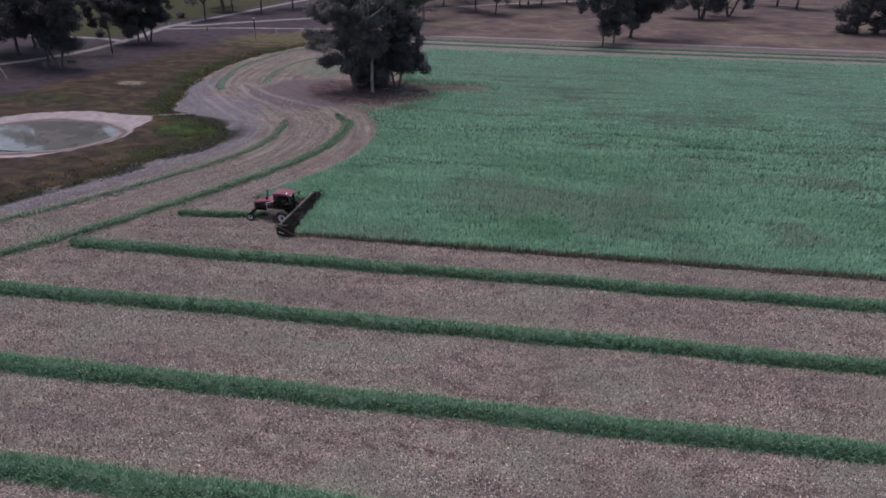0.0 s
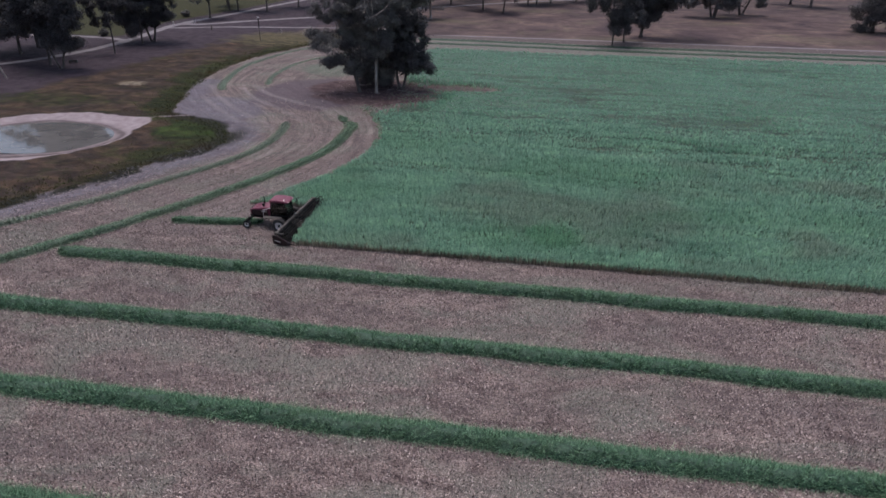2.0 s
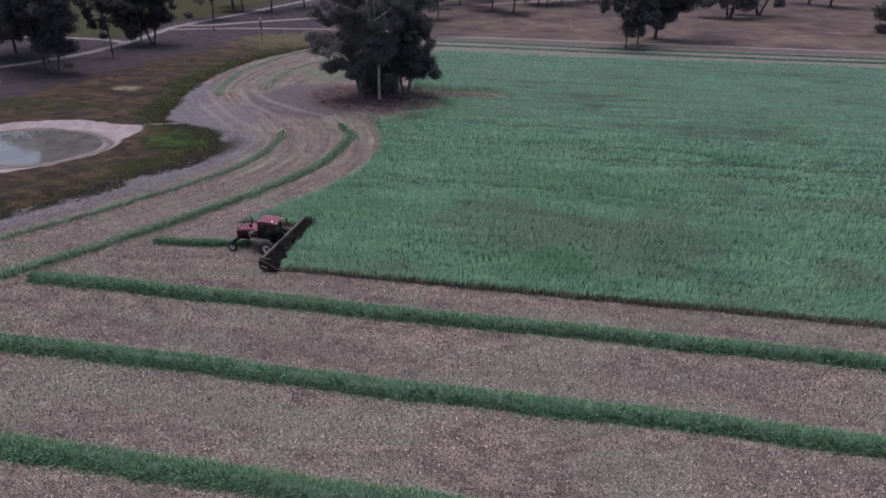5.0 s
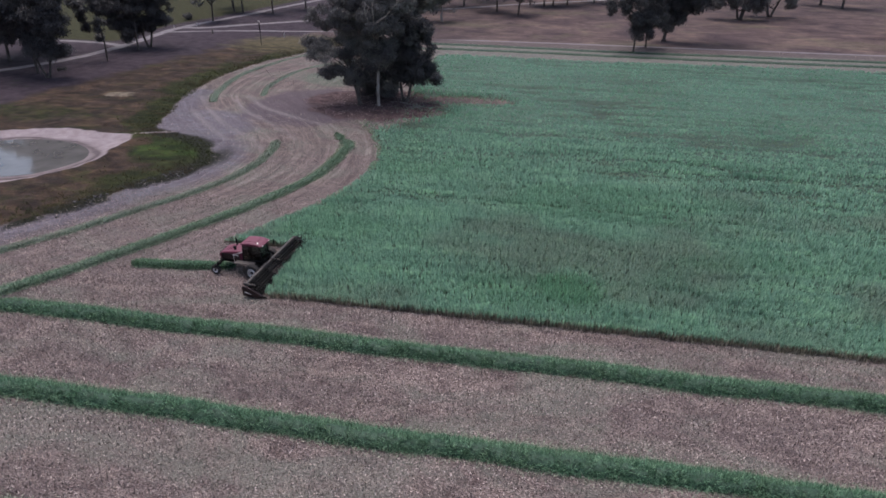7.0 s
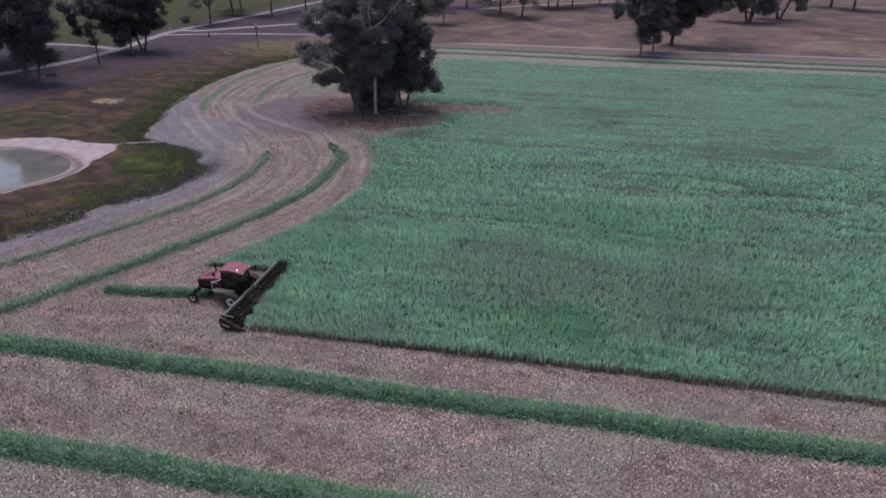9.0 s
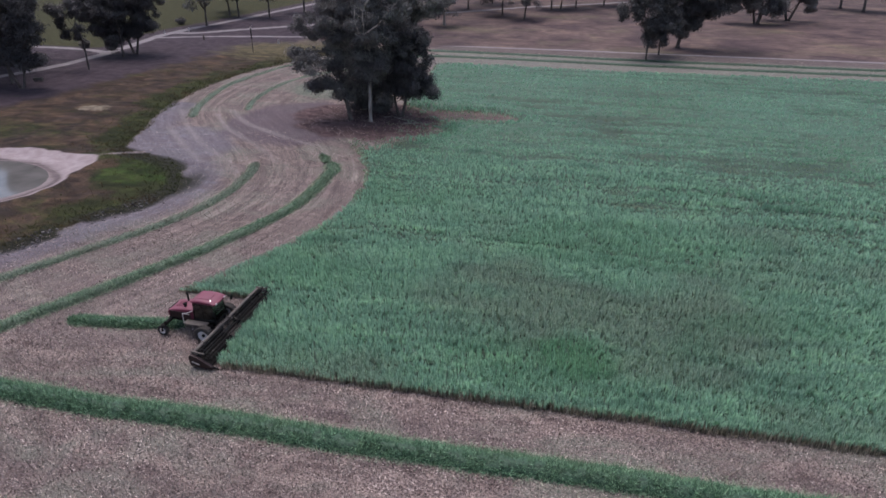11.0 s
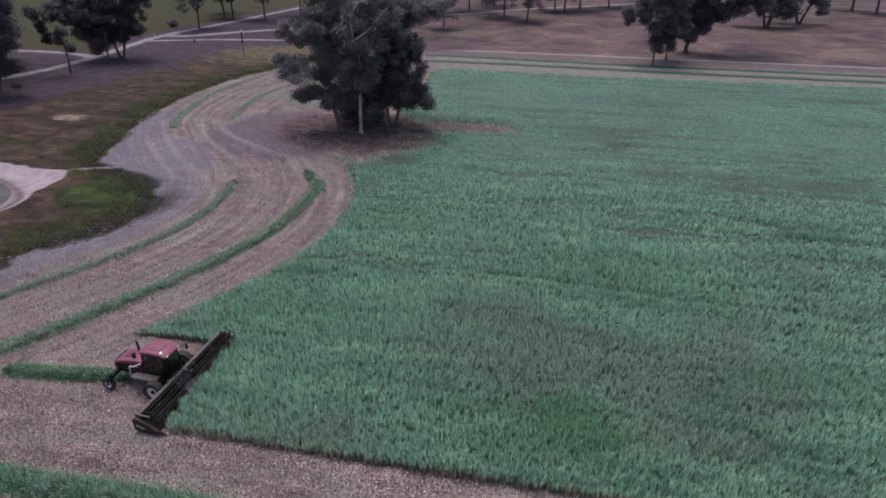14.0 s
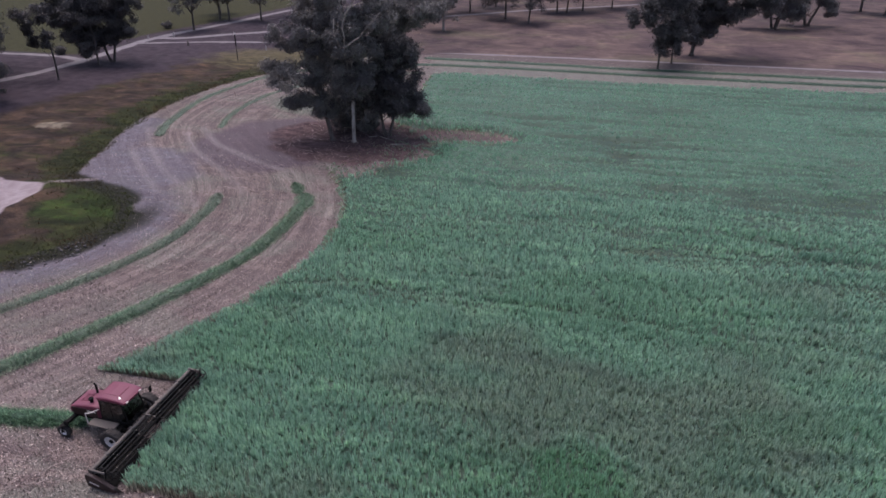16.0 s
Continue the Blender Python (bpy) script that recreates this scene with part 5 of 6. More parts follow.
def rod(bm, a, b, r, seg=10):
    a, b = Vector(a), Vector(b)
    d = (b - a).normalized()
    u = d.orthogonal().normalized()
    w = d.cross(u)
    r0, r1 = ([bm.verts.new(p + (u * math.cos(t) + w * math.sin(t)) * r) for t in (2 * math.pi * i / seg for i in range(seg))] for p in (a, b))
    for i in range(seg):
        bm.faces.new((r0[i], r0[(i + 1) % seg], r1[(i + 1) % seg], r1[i]))
    bm.faces.new(r0[::-1])
    bm.faces.new(r1)
    return bm


def prism(bm, profile, y0, y1, bevel=0.0):
    """A side profile of (x, z) pulled from y0 to y1."""
    a = [bm.verts.new((x, y0, z)) for x, z in profile]
    b = [bm.verts.new((x, y1, z)) for x, z in profile]
    n = len(profile)
    fs = [bm.faces.new(a), bm.faces.new(b[::-1])] + [bm.faces.new((a[i], b[i], b[(i + 1) % n], a[(i + 1) % n])) for i in range(n)]
    bmesh.ops.recalc_face_normals(bm, faces=fs)
    if bevel:
        es = list({e for f in fs for e in f.edges})
        bmesh.ops.bevel(bm, geom=es, offset=bevel, segments=3, affect="EDGES", profile=0.5)
    return bm


def lathe_y(bm, profile, seg=32):
    """Turns a closed profile of (radius, y) round the y axis."""
    rings = [[bm.verts.new((r * math.cos(t), y, r * math.sin(t))) for r, y in profile] for t in (2 * math.pi * i / seg for i in range(seg))]
    n = len(profile)
    for i in range(seg):
        a, b = rings[i], rings[(i + 1) % seg]
        for k in range(n):
            bm.faces.new((a[k], b[k], b[(k + 1) % n], a[(k + 1) % n]))
    bmesh.ops.recalc_face_normals(bm, faces=bm.faces[:])
    return bm


def wheel(parent, x, y, radius, width, name, lugs):
    hub = bmesh.new()
    w = width / 2
    rr = radius * 0.56
    lathe_y(hub, [(rr, -w * 0.85), (rr * 0.93, -w * 0.9), (rr * 0.86, -w * 0.35), (rr * 0.35, -w * 0.2), (rr * 0.3, -w * 0.55), (0.02, -w * 0.55), (0.02, w * 0.3), (rr * 0.8, w * 0.3), (rr * 0.93, w * 0.9), (rr, w * 0.85)])
    for k in range(8):
        a = 2 * math.pi * k / 8
        rod(hub, (rr * 0.55 * math.cos(a), -w * 0.4, rr * 0.55 * math.sin(a)), (rr * 0.55 * math.cos(a), -w * 0.2, rr * 0.55 * math.sin(a)), 0.025, 6)
    rim = part(name, hub, M_rim, parent, "white wheel rim with hub", False)
    rim.location = (x, y, radius)
    if y > 0:
        rim.rotation_euler = (0, 0, math.pi)
    ty = bmesh.new()
    lathe_y(ty, [(rr, -w * 0.85), (rr * 1.08, -w * 0.98), (radius * 0.8, -w), (radius * 0.93, -w * 0.92), (radius * 0.96, -w * 0.6), (radius * 0.965, w * 0.6), (radius * 0.93, w * 0.92), (radius * 0.8, w), (rr * 1.08, w * 0.98), (rr, w * 0.85)])
    for k in range(lugs):
        for side in (-1, 1):
            a = 2 * math.pi * (k + (0.5 if side > 0 else 0)) / lugs
            c = (radius * 0.965 * math.cos(a), side * w * 0.5, radius * 0.965 * math.sin(a))
            box(ty, (0, 0, 0), (radius * 0.07, width * 0.52, radius * 0.08), (0, 0, 0))
            last = ty.verts[:][-8:]
            bmesh.ops.rotate(ty, verts=last, matrix=Euler((side * 0.5, 0, 0)).to_matrix())
            bmesh.ops.rotate(ty, verts=last, matrix=Matrix.Rotation(-a, 3, "Y"))
            bmesh.ops.translate(ty, verts=last, vec=c)
    cap = bmesh.new()
    lathe_y(cap, [(rr * 0.34, -w * 0.62), (rr * 0.3, -w * 0.74), (0.02, -w * 0.76), (0.02, -w * 0.5), (rr * 0.34, -w * 0.5)], 16)
    part("hub_cap", cap, M_black, rim, "dark hub cap")
    part("tyre", ty, M_rubber, rim, "black dusty rubber tyre", False)
    return rim


def build_windrower(x, y, turn=0.0):
    w = new("windrower")
    w.matrix_world = pose(x, y, 0.0, 0, 0, turn)
    tagged(w, "red self-propelled windrower with a wide dark draper header cutting crop", "windrower")
    # chassis
    bm = bmesh.new()
    for s in (-0.55, 0.55):
        box(bm, (-1.65, s, 1.05), (4.3, 0.14, 0.26), bevel=0.02)
    for c in (-3.2, -2.2, -0.9, 0.3):
        box(bm, (c, 0, 1.05), (0.18, 1.1, 0.2), bevel=0.02)
    box(bm, (0, 0, 0.95), (0.36, 2.9, 0.34), bevel=0.03)
    for s in (-1, 1):
        box(bm, (0, s * 1.3, 0.86), (0.42, 0.26, 0.6), bevel=0.04)
    part("chassis", bm, M_black, w, "black steel chassis and drive axle")
    bm = bmesh.new()
    box(bm, (-3.5, 0, 1.08), (0.24, 3.2, 0.22), bevel=0.03)
    part("rear_axle", bm, M_black, w)
    for s in (-1, 1):
        wheel(w, 0.0, s * 1.7, 0.76, 0.52, "drive_wheel", 18)
        bm = bmesh.new()
        rod(bm, (-3.5, s * 1.55, 0.95), (-3.5, s * 1.55, 1.3), 0.09)
        box(bm, (-3.63, s * 1.55, 0.98), (0.42, 0.34, 0.07), bevel=0.015)
        for q in (-0.19, 0.19):
            box(bm, (-3.73, s * 1.55 + q, 0.7), (0.1, 0.05, 0.6), (0, 18, 0), 0.01)
        part("caster_fork", bm, M_black, w)
        wheel(w, -3.8, s * 1.55, 0.45, 0.3, "caster_wheel", 12)
    # engine hood
    bm = bmesh.new()
    prism(bm, [(-3.25, 1.25), (-3.35, 1.62), (-3.22, 1.86), (-2.85, 1.98), (-2.2, 2.1), (-1.5, 2.18), (-1.1, 2.14), (-1.1, 1.25)], -0.8, 0.8, 0.13)
    hood = part("engine_hood", bm, M_red, w, "dull red engine hood", True)
    hood.location, hood.scale = (-0.24, 0, 0), (1.05, 1.02, 1.02)
    bm = bmesh.new()
    box(bm, (-3.31, 0, 1.53), (0.05, 1.2, 0.5), (0, -10, 0), 0.02)
    for k in range(7):
        box(bm, (-3.35, 0, 1.32 + 0.07 * k), (0.05, 1.1, 0.03), (0, -8, 0))
    part("grille", bm, M_black, hood)
    bm = bmesh.new()
    box(bm, (-2.5, 0, 2.06), (0.6, 0.7, 0.035), (0, -10, 0), 0.012)
    for k in range(5):
        box(bm, (-2.72 + 0.11 * k, 0, 2.045 + 0.02 * k), (0.04, 0.62, 0.03), (0, -10, 0))
    part("screen", bm, M_red, hood, "vented panel on the hood")
    for s in (-1, 1):
        bm = bmesh.new()
        box(bm, (-2.2, s * 0.81, 1.58), (1.75, 0.03, 0.56), bevel=0.01)
        for k in range(6):
            box(bm, (-2.95 + 0.11 * k, s * 0.828, 1.6), (0.05, 0.02, 0.4))
        panel = part("side_panel", bm, M_red_dark, hood, "dark red vented side panel")
        bm = bmesh.new()
        box(bm, (-1.7, s * 0.834, 1.74), (0.62, 0.012, 0.07), (0, -4 * s, 0))
        part("decal", bm, M_stripe, panel, "pale decal bar")
        bm = bmesh.new()
        box(bm, (-3.27, s * 0.6, 1.78), (0.05, 0.16, 0.1), (0, -14, 0), 0.015)
        part("tail_lamp", bm, M_red_dark, hood)
    bm = bmesh.new()
    rod(bm, (-2.2, 0.45, 2.08), (-2.2, 0.45, 2.72), 0.07, 12)
    rod(bm, (-2.2, 0.45, 2.72), (-2.28, 0.45, 2.84), 0.06, 12)
    part("exhaust", bm, M_black, hood, "sooty exhaust stack")
    bm = bmesh.new()
    rod(bm, (-1.9, -0.4, 2.1), (-1.9, -0.4, 2.34), 0.1, 14)
    rod(bm, (-1.9, -0.4, 2.34), (-1.9, -0.4, 2.43), 0.15, 14)
    part("air_intake", bm, M_black, hood)
    # cab
    bm = bmesh.new()
    box(bm, (-0.24, 0, 1.38), (1.66, 1.54, 0.2), bevel=0.03)
    box(bm, (-1.02, 0, 1.75), (0.1, 1.44, 0.6), bevel=0.02)
    for cx, top in ((-1.02, -0.95), (0.56, 0.38)):
        for s in (-1, 1):
            rod(bm, (cx, s * 0.72, 1.42), (top, s * 0.68, 2.88), 0.05, 8)
    for s in (-1, 1):
        rod(bm, (-0.3, s * 0.73, 1.42), (-0.34, s * 0.69, 2.88), 0.035, 8)
        rod(bm, (-1.0, s * 0.72, 2.0), (0.5, s * 0.72, 1.86), 0.02, 6)
    cab = part("cab", bm, M_black, w, "black framed cab with large windows")
    cab.location, cab.scale = (-0.13, 0, 0), (1.18, 1.06, 1.0)
    bm = bmesh.new()
    prism(bm, [(-1.08, 2.86), (-1.12, 2.96), (-1.0, 3.1), (-0.4, 3.18), (0.35, 3.13), (0.66, 3.0), (0.72, 2.9), (0.64, 2.84)], -0.8, 0.8, 0.13)
    roof = part("cab_roof", bm, M_red, cab, "faded red cab roof", True)
    bm = bmesh.new()
    prism(bm, [(-0.8, 3.14), (-0.4, 3.2), (0.15, 3.185), (0.15, 3.12), (-0.8, 3.1)], -0.42, 0.42, 0.012)
    part("roof_hatch", bm, M_red, roof)
    for nm, pts in (("windscreen", [(0.58, -0.7, 1.46), (0.58, 0.7, 1.46), (0.39, 0.66, 2.85), (0.39, -0.66, 2.85)]), ("rear_window", [(-1.04, -0.68, 2.05), (-1.04, 0.68, 2.05), (-0.97, 0.66, 2.85), (-0.97, -0.66, 2.85)]),
                    ("side_window", [(-1.0, -0.75, 1.5), (0.54, -0.75, 1.5), (0.38, -0.71, 2.85), (-0.95, -0.71, 2.85)]), ("side_window", [(-1.0, 0.75, 1.5), (0.54, 0.75, 1.5), (0.38, 0.71, 2.85), (-0.95, 0.71, 2.85)])):
        bm = bmesh.new()
        vs = [bm.verts.new(p) for p in pts]
        n = (vs[1].co - vs[0].co).cross(vs[3].co - vs[0].co).normalized() * 0.012
        us = [bm.verts.new(v.co + n) for v in vs]
        bm.faces.new(vs[::-1]), bm.faces.new(us)
        for i in range(4):
            bm.faces.new((vs[i], vs[(i + 1) % 4], us[(i + 1) % 4], us[i]))
        pane = part(nm, bm, M_glass, cab, "tinted glass")
        pane.visible_shadow = False
    bm = bmesh.new()
    box(bm, (-0.5, 0, 1.75), (0.5, 0.52, 0.14), bevel=0.04)
    box(bm, (-0.76, 0, 2.1), (0.14, 0.5, 0.7), (0, -8, 0), 0.05)
    box(bm, (-0.5, 0, 1.58), (0.3, 0.3, 0.22))
    for q in (-0.34, 0.34):
        box(bm, (-0.45, q, 1.98), (0.4, 0.09, 0.07), bevel=0.02)
    part("seat", bm, M_tube, cab, "grey operator seat, empty")
    bm = bmesh.new()
    rod(bm, (0.3, 0, 1.48), (0.12, 0, 2.1), 0.05)
    for k in range(16):
        a, b = 2 * math.pi * k / 16, 2 * math.pi * (k + 1) / 16
        rod(bm, (0.1 + 0.06 * math.cos(a), 0.2 * math.sin(a), 2.12 + 0.19 * math.cos(a)), (0.1 + 0.06 * math.cos(b), 0.2 * math.sin(b), 2.12 + 0.19 * math.cos(b)), 0.016, 6)
    part("steering_wheel", bm, M_black, cab)
    bm = bmesh.new()
    box(bm, (0.1, -0.52, 1.95), (0.5, 0.16, 0.3), (0, -18, 0), 0.03)
    part("console", bm, M_tube, cab, "pale grey control console")
    for s in (-0.55, 0.55):
        bm = bmesh.new()
        box(bm, (0.69, s, 2.94), (0.08, 0.18, 0.1), bevel=0.02)
        part("work_lamp", bm, M_stripe, roof, "white roof work lamp")
    bm = bmesh.new()
    rod(bm, (0.3, -0.55, 3.1), (0.3, -0.55, 3.22), 0.045, 14)
    part("beacon", bm, M_lamp, roof, "small lit white beacon")
    for s in (-1, 1):
        bm = bmesh.new()
        rod(bm, (0.45, s * 0.76, 2.72), (0.75, s * 1.2, 2.68), 0.02, 6)
        box(bm, (0.76, s * 1.23, 2.48), (0.05, 0.22, 0.42), bevel=0.02)
        part("mirror", bm, M_black, cab)
    # platform, ladder, rails
    for s in (-1, 1):
        bm = bmesh.new()
        box(bm, (-1.0, s * 1.15, 1.3), (1.9, 0.6, 0.06), bevel=0.015)
        part("platform", bm, M_tube, w, "dusty steel platform")
        bm = bmesh.new()
        for k in range(4):
            box(bm, (-1.5, s * (1.42 + 0.03 * (3 - k)), 0.42 + 0.27 * k), (0.5, 0.14, 0.03))
        for q in (-0.26, 0.26):
            rod(bm, (-1.5 + q, s * 1.52, 0.4), (-1.5 + q, s * 1.42, 1.3), 0.022, 6)
        part("ladder", bm, M_tube, w)
        bm = bmesh.new()
        rail = [(-1.85, s * 1.42, 1.33), (-1.85, s * 1.42, 2.2), (-1.5, s * 1.42, 2.3), (-1.2, s * 1.0, 2.3)]
        for p, q in zip(rail[:-1], rail[1:]):
            rod(bm, p, q, 0.03, 8)
        part("handrail", bm, M_stripe, w, "pale bent handrail")
    # lift arms
    for s in (-1, 1):
        bm = bmesh.new()
        box(bm, (0.62, s * 0.95, 0.72), (1.3, 0.16, 0.2), (0, 14, 0), 0.03)
        rod(bm, (0.1, s * 0.95, 1.15), (1.0, s * 0.95, 0.72), 0.05)
        part("lift_arm", bm, M_black, w)
    # hydraulic hoses from the frame to the header
    for s in (-0.35, -0.2, 0.3):
        bm = bmesh.new()
        tube(bm, [Vector((0.35, s, 1.3)), Vector((0.55, s, 1.5)), Vector((0.75, s * 1.3, 1.42)), Vector((0.85, s * 1.5, 1.15))], [0.025] * 4, 6)
        part("hose", bm, M_rubber, w, "", True)
    # header
    HALF = 4.72
    FRONT, DEEP = 2.24, 0.46
    bm = bmesh.new()
    rod(bm, (1.18, -HALF, 1.12), (1.18, HALF, 1.12), 0.13, 14)
    rod(bm, (1.2, -HALF, 0.34), (1.2, HALF, 0.34), 0.1, 10)
    for k in range(-4, 5):
        box(bm, (1.16, k * 1.1, 0.72), (0.09, 0.09, 0.7))
    for k in (-3.4, -1.2, 1.2, 3.4):
        box(bm, (1.18, k, 1.13), (0.3, 0.12, 0.3), bevel=0.015)
    header = part("header", bm, M_tube, w, "wide draper header with a grey back tube")
    header.location = (-0.35, 0.3, 0)
    for a, b in ((-HALF, -0.9), (0.9, HALF)):
        bm = bmesh.new()
        box(bm, (1.27, (a + b) / 2, 0.72), (0.03, b - a - 0.02, 0.66))
        part("back_sheet", bm, M_black, header, "dark back sheet")
        bm = bmesh.new()
        stations = []
        for k in range(int((b - a - 0.1) / 0.4)):
            c = a + 0.2 + 0.4 * k
            stations += [(c - 0.03, 0.0), (c - 0.015, 0.035), (c + 0.015, 0.035), (c + 0.03, 0.0)]
        stations = [(a + 0.02, 0.0)] + stations + [(b - 0.02, 0.0)]
        rings = [[bm.verts.new(p) for p in ((1.28, yy, 0.43 + up), (FRONT, yy, 0.22 + up), (FRONT, yy, 0.17), (1.28, yy, 0.38))] for yy, up in stations]
        for r0, r1 in zip(rings, rings[1:]):
            for k in range(4):
                bm.faces.new((r0[k], r0[(k + 1) % 4], r1[(k + 1) % 4], r1[k]))
        bm.faces.new(rings[0])
        bm.faces.new(rings[-1][::-1])
        bmesh.ops.recalc_face_normals(bm, faces=bm.faces)
        part("draper_deck", bm, M_canvas, header, "black slatted draper canvas")
    bm = bmesh.new()
    box(bm, (FRONT + 0.1, 0, 0.18), (0.2, 2 * HALF, 0.05))
    for k in range(120):
        c = -HALF + 0.04 + k * (2 * HALF - 0.08) / 119
        prism(bm, [(FRONT + 0.18, 0.16), (FRONT + 0.18, 0.2), (FRONT + 0.32, 0.18)], c - 0.016, c + 0.016)
    part("cutterbar", bm, M_black, header, "steel cutterbar with guards")
    for s in (-1, 1):
        bm = bmesh.new()
        y0 = s * (HALF + 0.02)
        prism(bm, [(1.0, 0.18), (0.95, 0.95), (1.08, 1.12), (1.4, 1.08), (2.05, 0.76), (2.76, 0.34), (2.86, 0.14), (2.3, 0.1)], min(y0, y0 + s * 0.24), max(y0, y0 + s * 0.24), 0.04)
        shield = part("end_shield", bm, M_red_dark, header, "dark red end shield with a pale stripe")
        bm = bmesh.new()
        box(bm, (1.5, y0 + s * 0.247, 0.5), (0.62, 0.012, 0.09), (0, 16, 0))
        part("stripe", bm, M_stripe, shield)
        bm = bmesh.new()
        tube(bm, [Vector((2.7, y0 + s * 0.12, 0.28)), Vector((3.0, y0 + s * 0.1, 0.2)), Vector((3.25, y0 + s * 0.06, 0.1))], [0.12, 0.07, 0.02], 8)
        part("divider_point", bm, M_black, shield)
    # reel
    RX, RZ = 2.08, 1.06
    bm = bmesh.new()
    rod(bm, (RX, -HALF + 0.1, RZ), (RX, HALF - 0.1, RZ), 0.085, 12)
    for yy in (-HALF + 0.15, -2.3, -0.05, 0.05, 2.3, HALF - 0.15):
        for k in range(6):
            a = 2 * math.pi * k / 6 + 0.3
            box(bm, (RX + DEEP / 2 * math.cos(a), yy, RZ + DEEP / 2 * math.sin(a)), (DEEP, 0.03, 0.06), (0, -math.degrees(a), 0))
    part("reel", bm, M_black, header, "dark pick-up reel with tined bats")
    for yy in (-HALF + 0.1, HALF - 0.1):
        bm = bmesh.new()
        for k in range(18):
            a, b = 2 * math.pi * k / 18, 2 * math.pi * (k + 1) / 18
            rod(bm, (RX + (DEEP + 0.05) * math.cos(a), yy, RZ + (DEEP + 0.05) * math.sin(a)), (RX + (DEEP + 0.05) * math.cos(b), yy, RZ + (DEEP + 0.05) * math.sin(b)), 0.028, 6)
        part("end_ring", bm, M_bat, header)
    for k in range(6):
        a = 2 * math.pi * k / 6 + 0.3
        cx, cz = RX + DEEP * math.cos(a), RZ + DEEP * math.sin(a)
        bm = bmesh.new()
        rod(bm, (cx, -HALF + 0.12, cz), (cx, HALF - 0.12, cz), 0.03, 8)
        for q in range(60):
            yy = -HALF + 0.2 + q * (2 * HALF - 0.4) / 59
            rod(bm, (cx, yy, cz), (cx + 0.05, yy, cz - 0.22), 0.01, 3)
        bat = part("reel_bat", bm, M_bat, header, "worn steel reel bat")
        bm = bmesh.new()
        for q in range(4):
            yy = -HALF + 0.6 + (q + 0.17 * k) * (2 * HALF - 1.4) / 4
            box(bm, (cx, yy, cz), (0.075, 0.045, 0.075), bevel=0.01)
        part("bat_clamp", bm, M_clamp, bat, "worn bright bat clamps")
    for yy in (-HALF + 0.02, 0.0, HALF - 0.02):
        bm = bmesh.new()
        box(bm, (1.62, yy, 1.24), (1.05, 0.11, 0.12), (0, 2, 0), 0.02)
        rod(bm, (1.2, yy, 0.85), (1.65, yy, 1.2), 0.035)
        part("reel_arm", bm, M_tube, header, "grey reel arm")
        bm = bmesh.new()
        rod(bm, (1.3, yy + 0.09, 1.0), (1.7, yy + 0.09, 1.2), 0.022, 8)
        part("lift_ram", bm, M_chrome, header, "bright hydraulic ram")
    return w


build_windrower(-25.2, 60.35, -3.5)


# ---- small things along the roads ----
def power_pole(x, y, height):
    p = new("pole")
    p.location = (x, y, float(ground_height(x, y)) - 0.05)
    bm = bmesh.new()
    tube(bm, [Vector((0, 0, 0)), Vector((0.02, 0, height * 0.5)), Vector((0.04, 0, height))], [0.1, 0.09, 0.08], 10)
    part("post", bm, M_bark, p, "weathered timber post")
    bm = bmesh.new()
    rod(bm, (0.03, 0, height * 0.55), (0.04, 0, height - 0.1), 0.12, 14)
    for s in (-1, 1):
        rod(bm, (0.03, s * 0.1, height * 0.62), (0.03, s * 0.24, height * 0.62), 0.04, 8)
        rod(bm, (0.03, s * 0.1, height * 0.85), (0.03, s * 0.24, height * 0.85), 0.04, 8)
    part("sleeve", bm, M_black, p, "dark thicker upper sleeve")
    bm = bmesh.new()
    rod(bm, (0.04, 0, height - 0.1), (0.04, 0, height + 0.25), 0.17, 14)
    part("cap", bm, M_stripe, p, "pale cap")
    return tagged(p, "thin timber pole with a dark sleeve and pale cap", "pole")


power_pole(-76.0, 172.0, 6.0)


def guide_post(x, y, h=1.1):
    p = new("guide_post")
    p.location = (x, y, float(ground_height(x, y)) - 0.03)
    bm = bmesh.new()
    box(bm, (0, 0, h / 2), (0.24, 0.12, h), bevel=0.02)
    part("post", bm, M_stripe, p)
    bm = bmesh.new()
    box(bm, (0, -0.065, h * 0.8), (0.1, 0.01, 0.16))
    part("reflector", bm, M_black, p, "dark marker plate")
    return tagged(p, "short white post beside the dirt road", "post", "white posts")


for gx_, gy_ in ((-113.9, 193.8), (-109.6, 199.3), (-75.5, 186.0)):
    guide_post(gx_, gy_)


def bush(x, y, size, seed):
    p = new("bush")
    p.location = (x, y, float(ground_height(x, y)) - 0.03)
    r = random.Random(seed)
    bm = bmesh.new()
    tips = []
    for k in range(7):
        a = 2 * math.pi * k / 7 + r.uniform(-0.3, 0.3)
        pts, _, _ = branch(bm, r, Vector((0, 0, 0)), Vector((math.cos(a), math.sin(a), r.uniform(0.8, 2.0))), size * r.uniform(0.5, 0.8), size * 0.03, 4, 0.25, 0.05, 0.3, 5)
        tips += [(tuple(pts[-1]), size * r.uniform(0.22, 0.34)), (tuple(pts[2]), size * r.uniform(0.2, 0.3))]
    part("stem", bm, M_bark, p, "", True)
    foliage("foliage", tips, 2200, 0.3, seed, M_gum_dark, p)
    return tagged(p, "low round dark bush in olive pasture", "bush", "bushes")


bush(-120.5, 168.9, 2.3, 3)
bush(-119.7, 212.0, 2.6, 4)


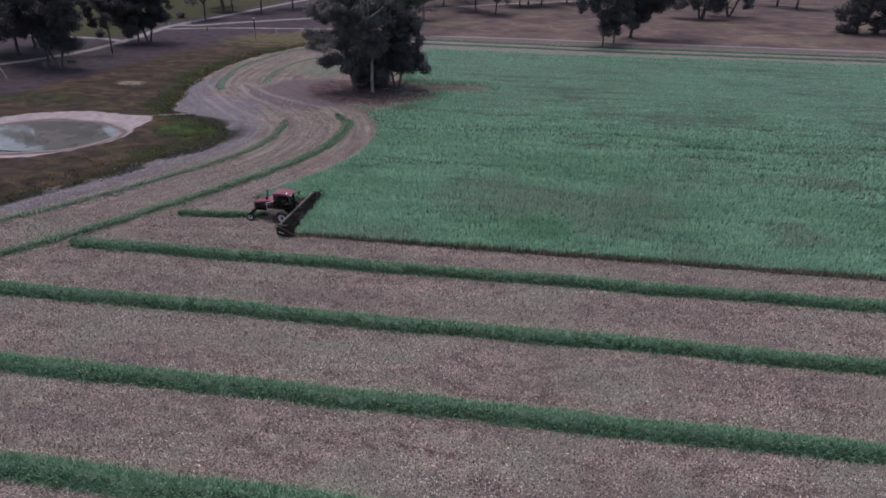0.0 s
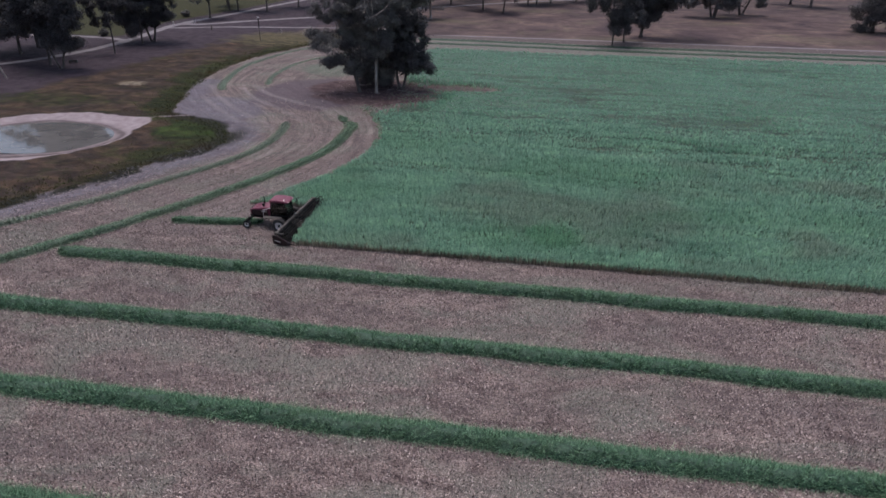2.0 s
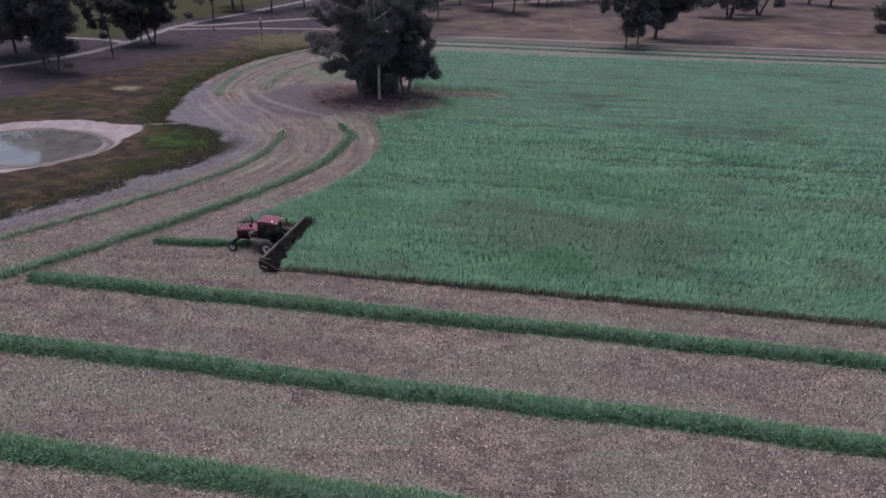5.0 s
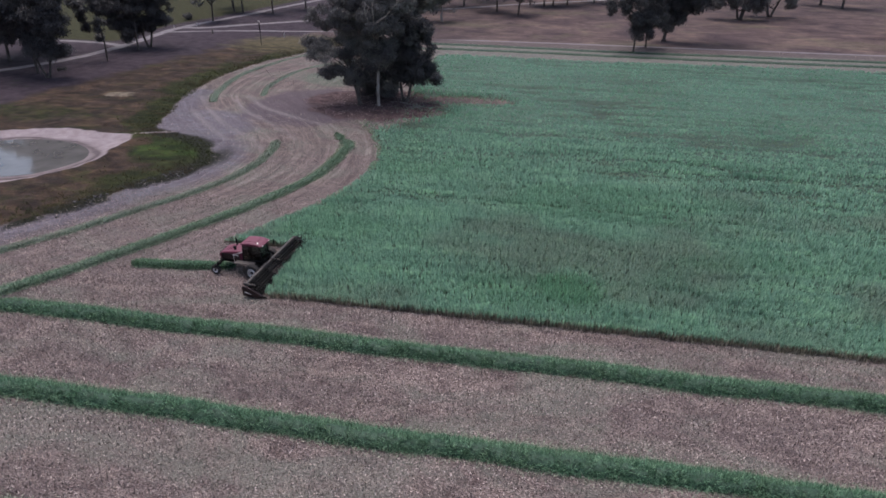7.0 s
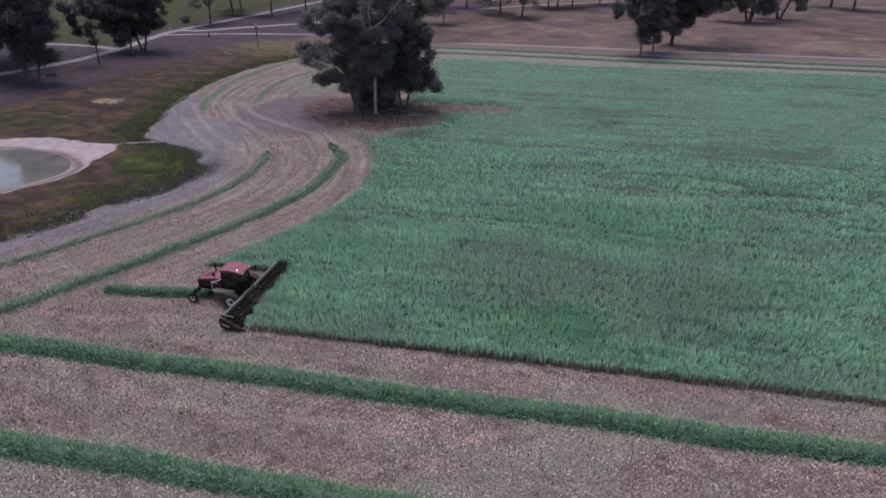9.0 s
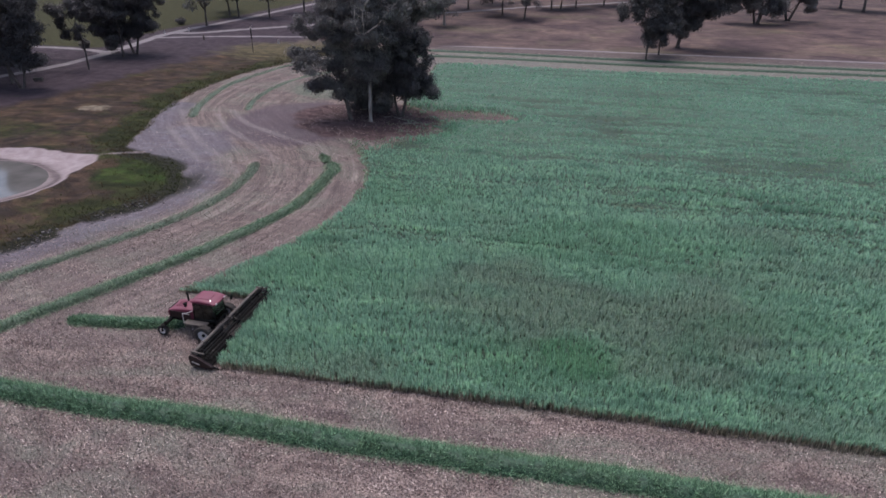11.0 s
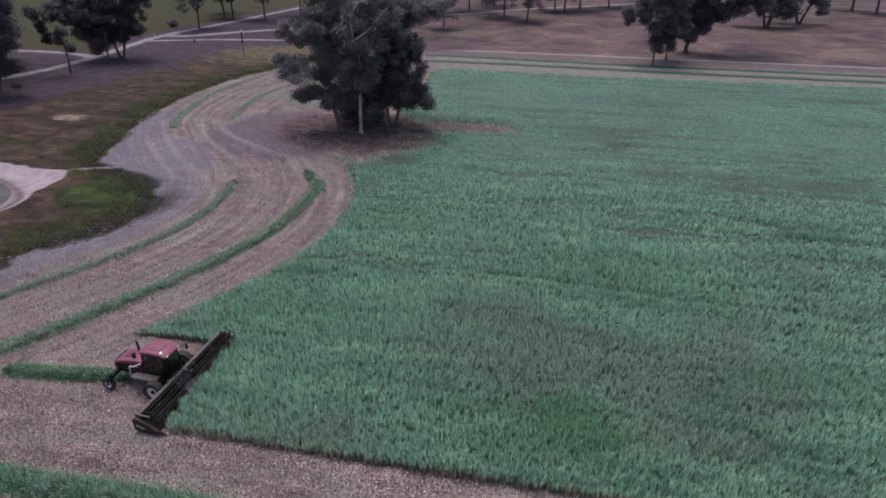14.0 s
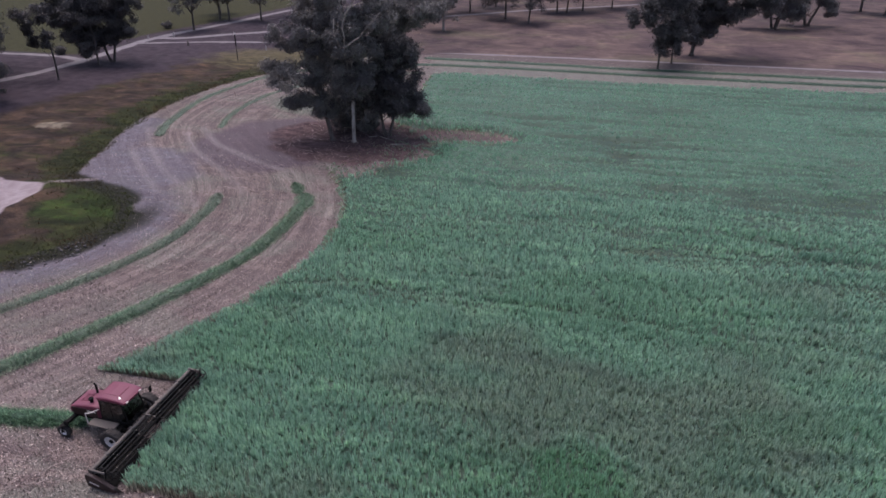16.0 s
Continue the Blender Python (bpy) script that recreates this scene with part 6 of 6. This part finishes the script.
def trough(x, y, turn):
    p = new("trough")
    p.matrix_world = pose(x, y, float(ground_height(x, y)), 0, 0, turn)
    bm = bmesh.new()
    for c, s in (((0, 0, 0.28), (1.7, 0.7, 0.06)), ((0, 0.35, 0.48), (1.7, 0.06, 0.4)), ((0, -0.35, 0.48), (1.7, 0.06, 0.4)), ((0.85, 0, 0.48), (0.06, 0.76, 0.4)), ((-0.85, 0, 0.48), (0.06, 0.76, 0.4))):
        box(bm, c, s, bevel=0.012)
    part("basin", bm, M_tube, p)
    for sx in (-0.65, 0.65):
        bm = bmesh.new()
        box(bm, (sx, 0, 0.12), (0.14, 0.7, 0.3), bevel=0.01)
        part("leg", bm, M_tube, p)
    return tagged(p, "low grey stock trough under the gum trees", "trough")


trough(-104.1, 133.6, 20)


def fallen_log(x, y, length, radius, turn, seed):
    r = random.Random(seed)
    p = new("fallen_log")
    p.matrix_world = pose(x, y, float(ground_height(x, y)), 0, 0, turn)
    bm = bmesh.new()
    branch(bm, r, Vector((-length / 2, 0, radius * 0.8)), Vector((1, 0, 0.0)), length, radius, 6, 0.08, 0.0, 0.5, 8)
    part("trunk", bm, M_bark_pale, p, "", True)
    for k in range(2):
        bm = bmesh.new()
        branch(bm, r, Vector((r.uniform(-0.2, 0.3) * length, 0, radius)), Vector((r.uniform(0.2, 0.8), (-1) ** k, 0.25)), length * 0.4, radius * 0.45, 4, 0.15, -0.04, 0.3, 6)
        part("branch", bm, M_bark_pale, p, "", True)
    return tagged(p, "pale fallen limb lying on bare red earth", "log", "fallen logs")


for lx, ly, ll, lr, lt, ls in ((-23.4, 119.6, 2.4, 0.13, 8, 1), (-26.0, 122.2, 2.6, 0.08, -35, 2), (-27.9, 122.9, 1.8, 0.06, 30, 3), (-21.0, 124.6, 1.0, 0.07, 40, 6)):
    fallen_log(lx, ly, ll, lr, lt, ls)


def build_litter():
    """Shed bark and twigs lying on the bare earth below the clump."""
    n = 2600
    a, q = rng.uniform(0, 6.28, n), rng.random(n) ** 0.6
    x, y = -31 + 12.5 * q * np.cos(a), 120.5 + 9.0 * q * np.sin(a)
    keep = fbm(x, y, 2.5, 4) > 0.45
    x, y = x[keep], y[keep]
    n = len(x)
    base = np.stack([x, y, ground_height(x, y) + 0.02], 1)
    me = mesh_np("bark_litter", *blades(base, rng.uniform(0, 6.28, n), rng.uniform(0.2, 0.9, n) * rng.random(n) ** 0.5, rng.uniform(1.35, 1.52, n), rng.uniform(0.04, 0.12, n), 0.08))
    me.materials.append(M_litter)
    return tagged(new("bark_litter", me), "shed bark strips and twigs on bare red earth", "litter", kind="stuff")


build_litter()


def build_clods():
    """Turned clods and small stones along the ragged edge of the field beside the dam."""
    g = np.random.default_rng(21)
    vs, fs, k = [], [], 0
    corner = np.array([(-1, -1, -1), (1, -1, -1), (1, 1, -1), (-1, 1, -1), (-1, -1, 1), (1, -1, 1), (1, 1, 1), (-1, 1, 1)], float)
    faces = np.array([(0, 2, 1), (0, 3, 2), (4, 5, 6), (4, 6, 7), (0, 1, 5), (0, 5, 4), (1, 2, 6), (1, 6, 5), (2, 3, 7), (2, 7, 6), (3, 0, 4), (3, 4, 7)])
    line = EDGE[(EDGE[:, 1] > 64) & (EDGE[:, 1] < 84) & (EDGE[:, 0] > -62)]
    for _ in range(420):
        p = line[g.integers(0, len(line))] + g.normal(0, 0.55, 2) + np.array([0.5, -0.2]) + g.uniform(-1, 1, 2)
        if fbm(p[0], p[1], 3.0, 3) < 0.47:
            continue
        size = 0.04 + 0.14 * g.random() ** 4
        v = corner * g.uniform(0.55, 1.1, (8, 3)) * size * np.array([1.2, 1.0, 0.6])
        t = g.uniform(0, 6.28)
        v = np.stack([v[:, 0] * math.cos(t) - v[:, 1] * math.sin(t), v[:, 0] * math.sin(t) + v[:, 1] * math.cos(t), v[:, 2]], 1)
        vs.append(v + np.array([p[0], p[1], float(ground_height(p[0], p[1])) + size * 0.25]))
        fs.append(faces + k)
        k += 8
    me = mesh_np("clods", np.vstack(vs), np.vstack(fs))
    me.materials.append(M_clod)
    return tagged(new("clods", me), "grey clods and small stones along the field edge", "clods", kind="stuff")


build_clods()


def stump(x, y, h, radius):
    p = new("tree_stump")
    p.location = (x, y, float(ground_height(x, y)) - 0.05)
    bm = bmesh.new()
    tube(bm, [Vector((0, 0, 0)), Vector((0.05, 0, h * 0.4)), Vector((0.02, 0.03, h))], [radius * 1.3, radius, radius * 0.8], 9)
    part("trunk", bm, M_bark, p, "", True)
    return tagged(p, "short dark weathered tree stump beside the track", "stump")


stump(-97.8, 187.0, 1.3, 0.22)


def dead_tree(x, y):
    r = random.Random(9)
    p = new("dead_tree")
    p.location = (x, y, float(ground_height(x, y)) - 0.05)
    bm = bmesh.new()
    pts, rad, d = branch(bm, r, Vector((0, 0, 0)), Vector((-0.38, 0, 1)), 6.5, 0.22, 6, 0.08, 0.02, 0.4, 8)
    part("trunk", bm, M_bark_pale, p, "", True)
    for k in (3, 4, 5):
        bm = bmesh.new()
        branch(bm, r, pts[k], Vector((r.uniform(-1, 1), r.uniform(-1, 1), 1.2)), 1.8, 0.08, 4, 0.2, 0.05, 0.3, 6)
        part("branch", bm, M_bark_pale, p, "", True)
    return tagged(p, "pale bare leaning dead tree", "dead tree")


dead_tree(-107.0, 117.2)
gum_tree((-37.9, 227.2), 18, 13, 99, bole=0.3, girth=0.4, leaf_count=6000, leaf=0.7, pale=True, low=0.2, label="gum tree with a white trunk base beyond the field")
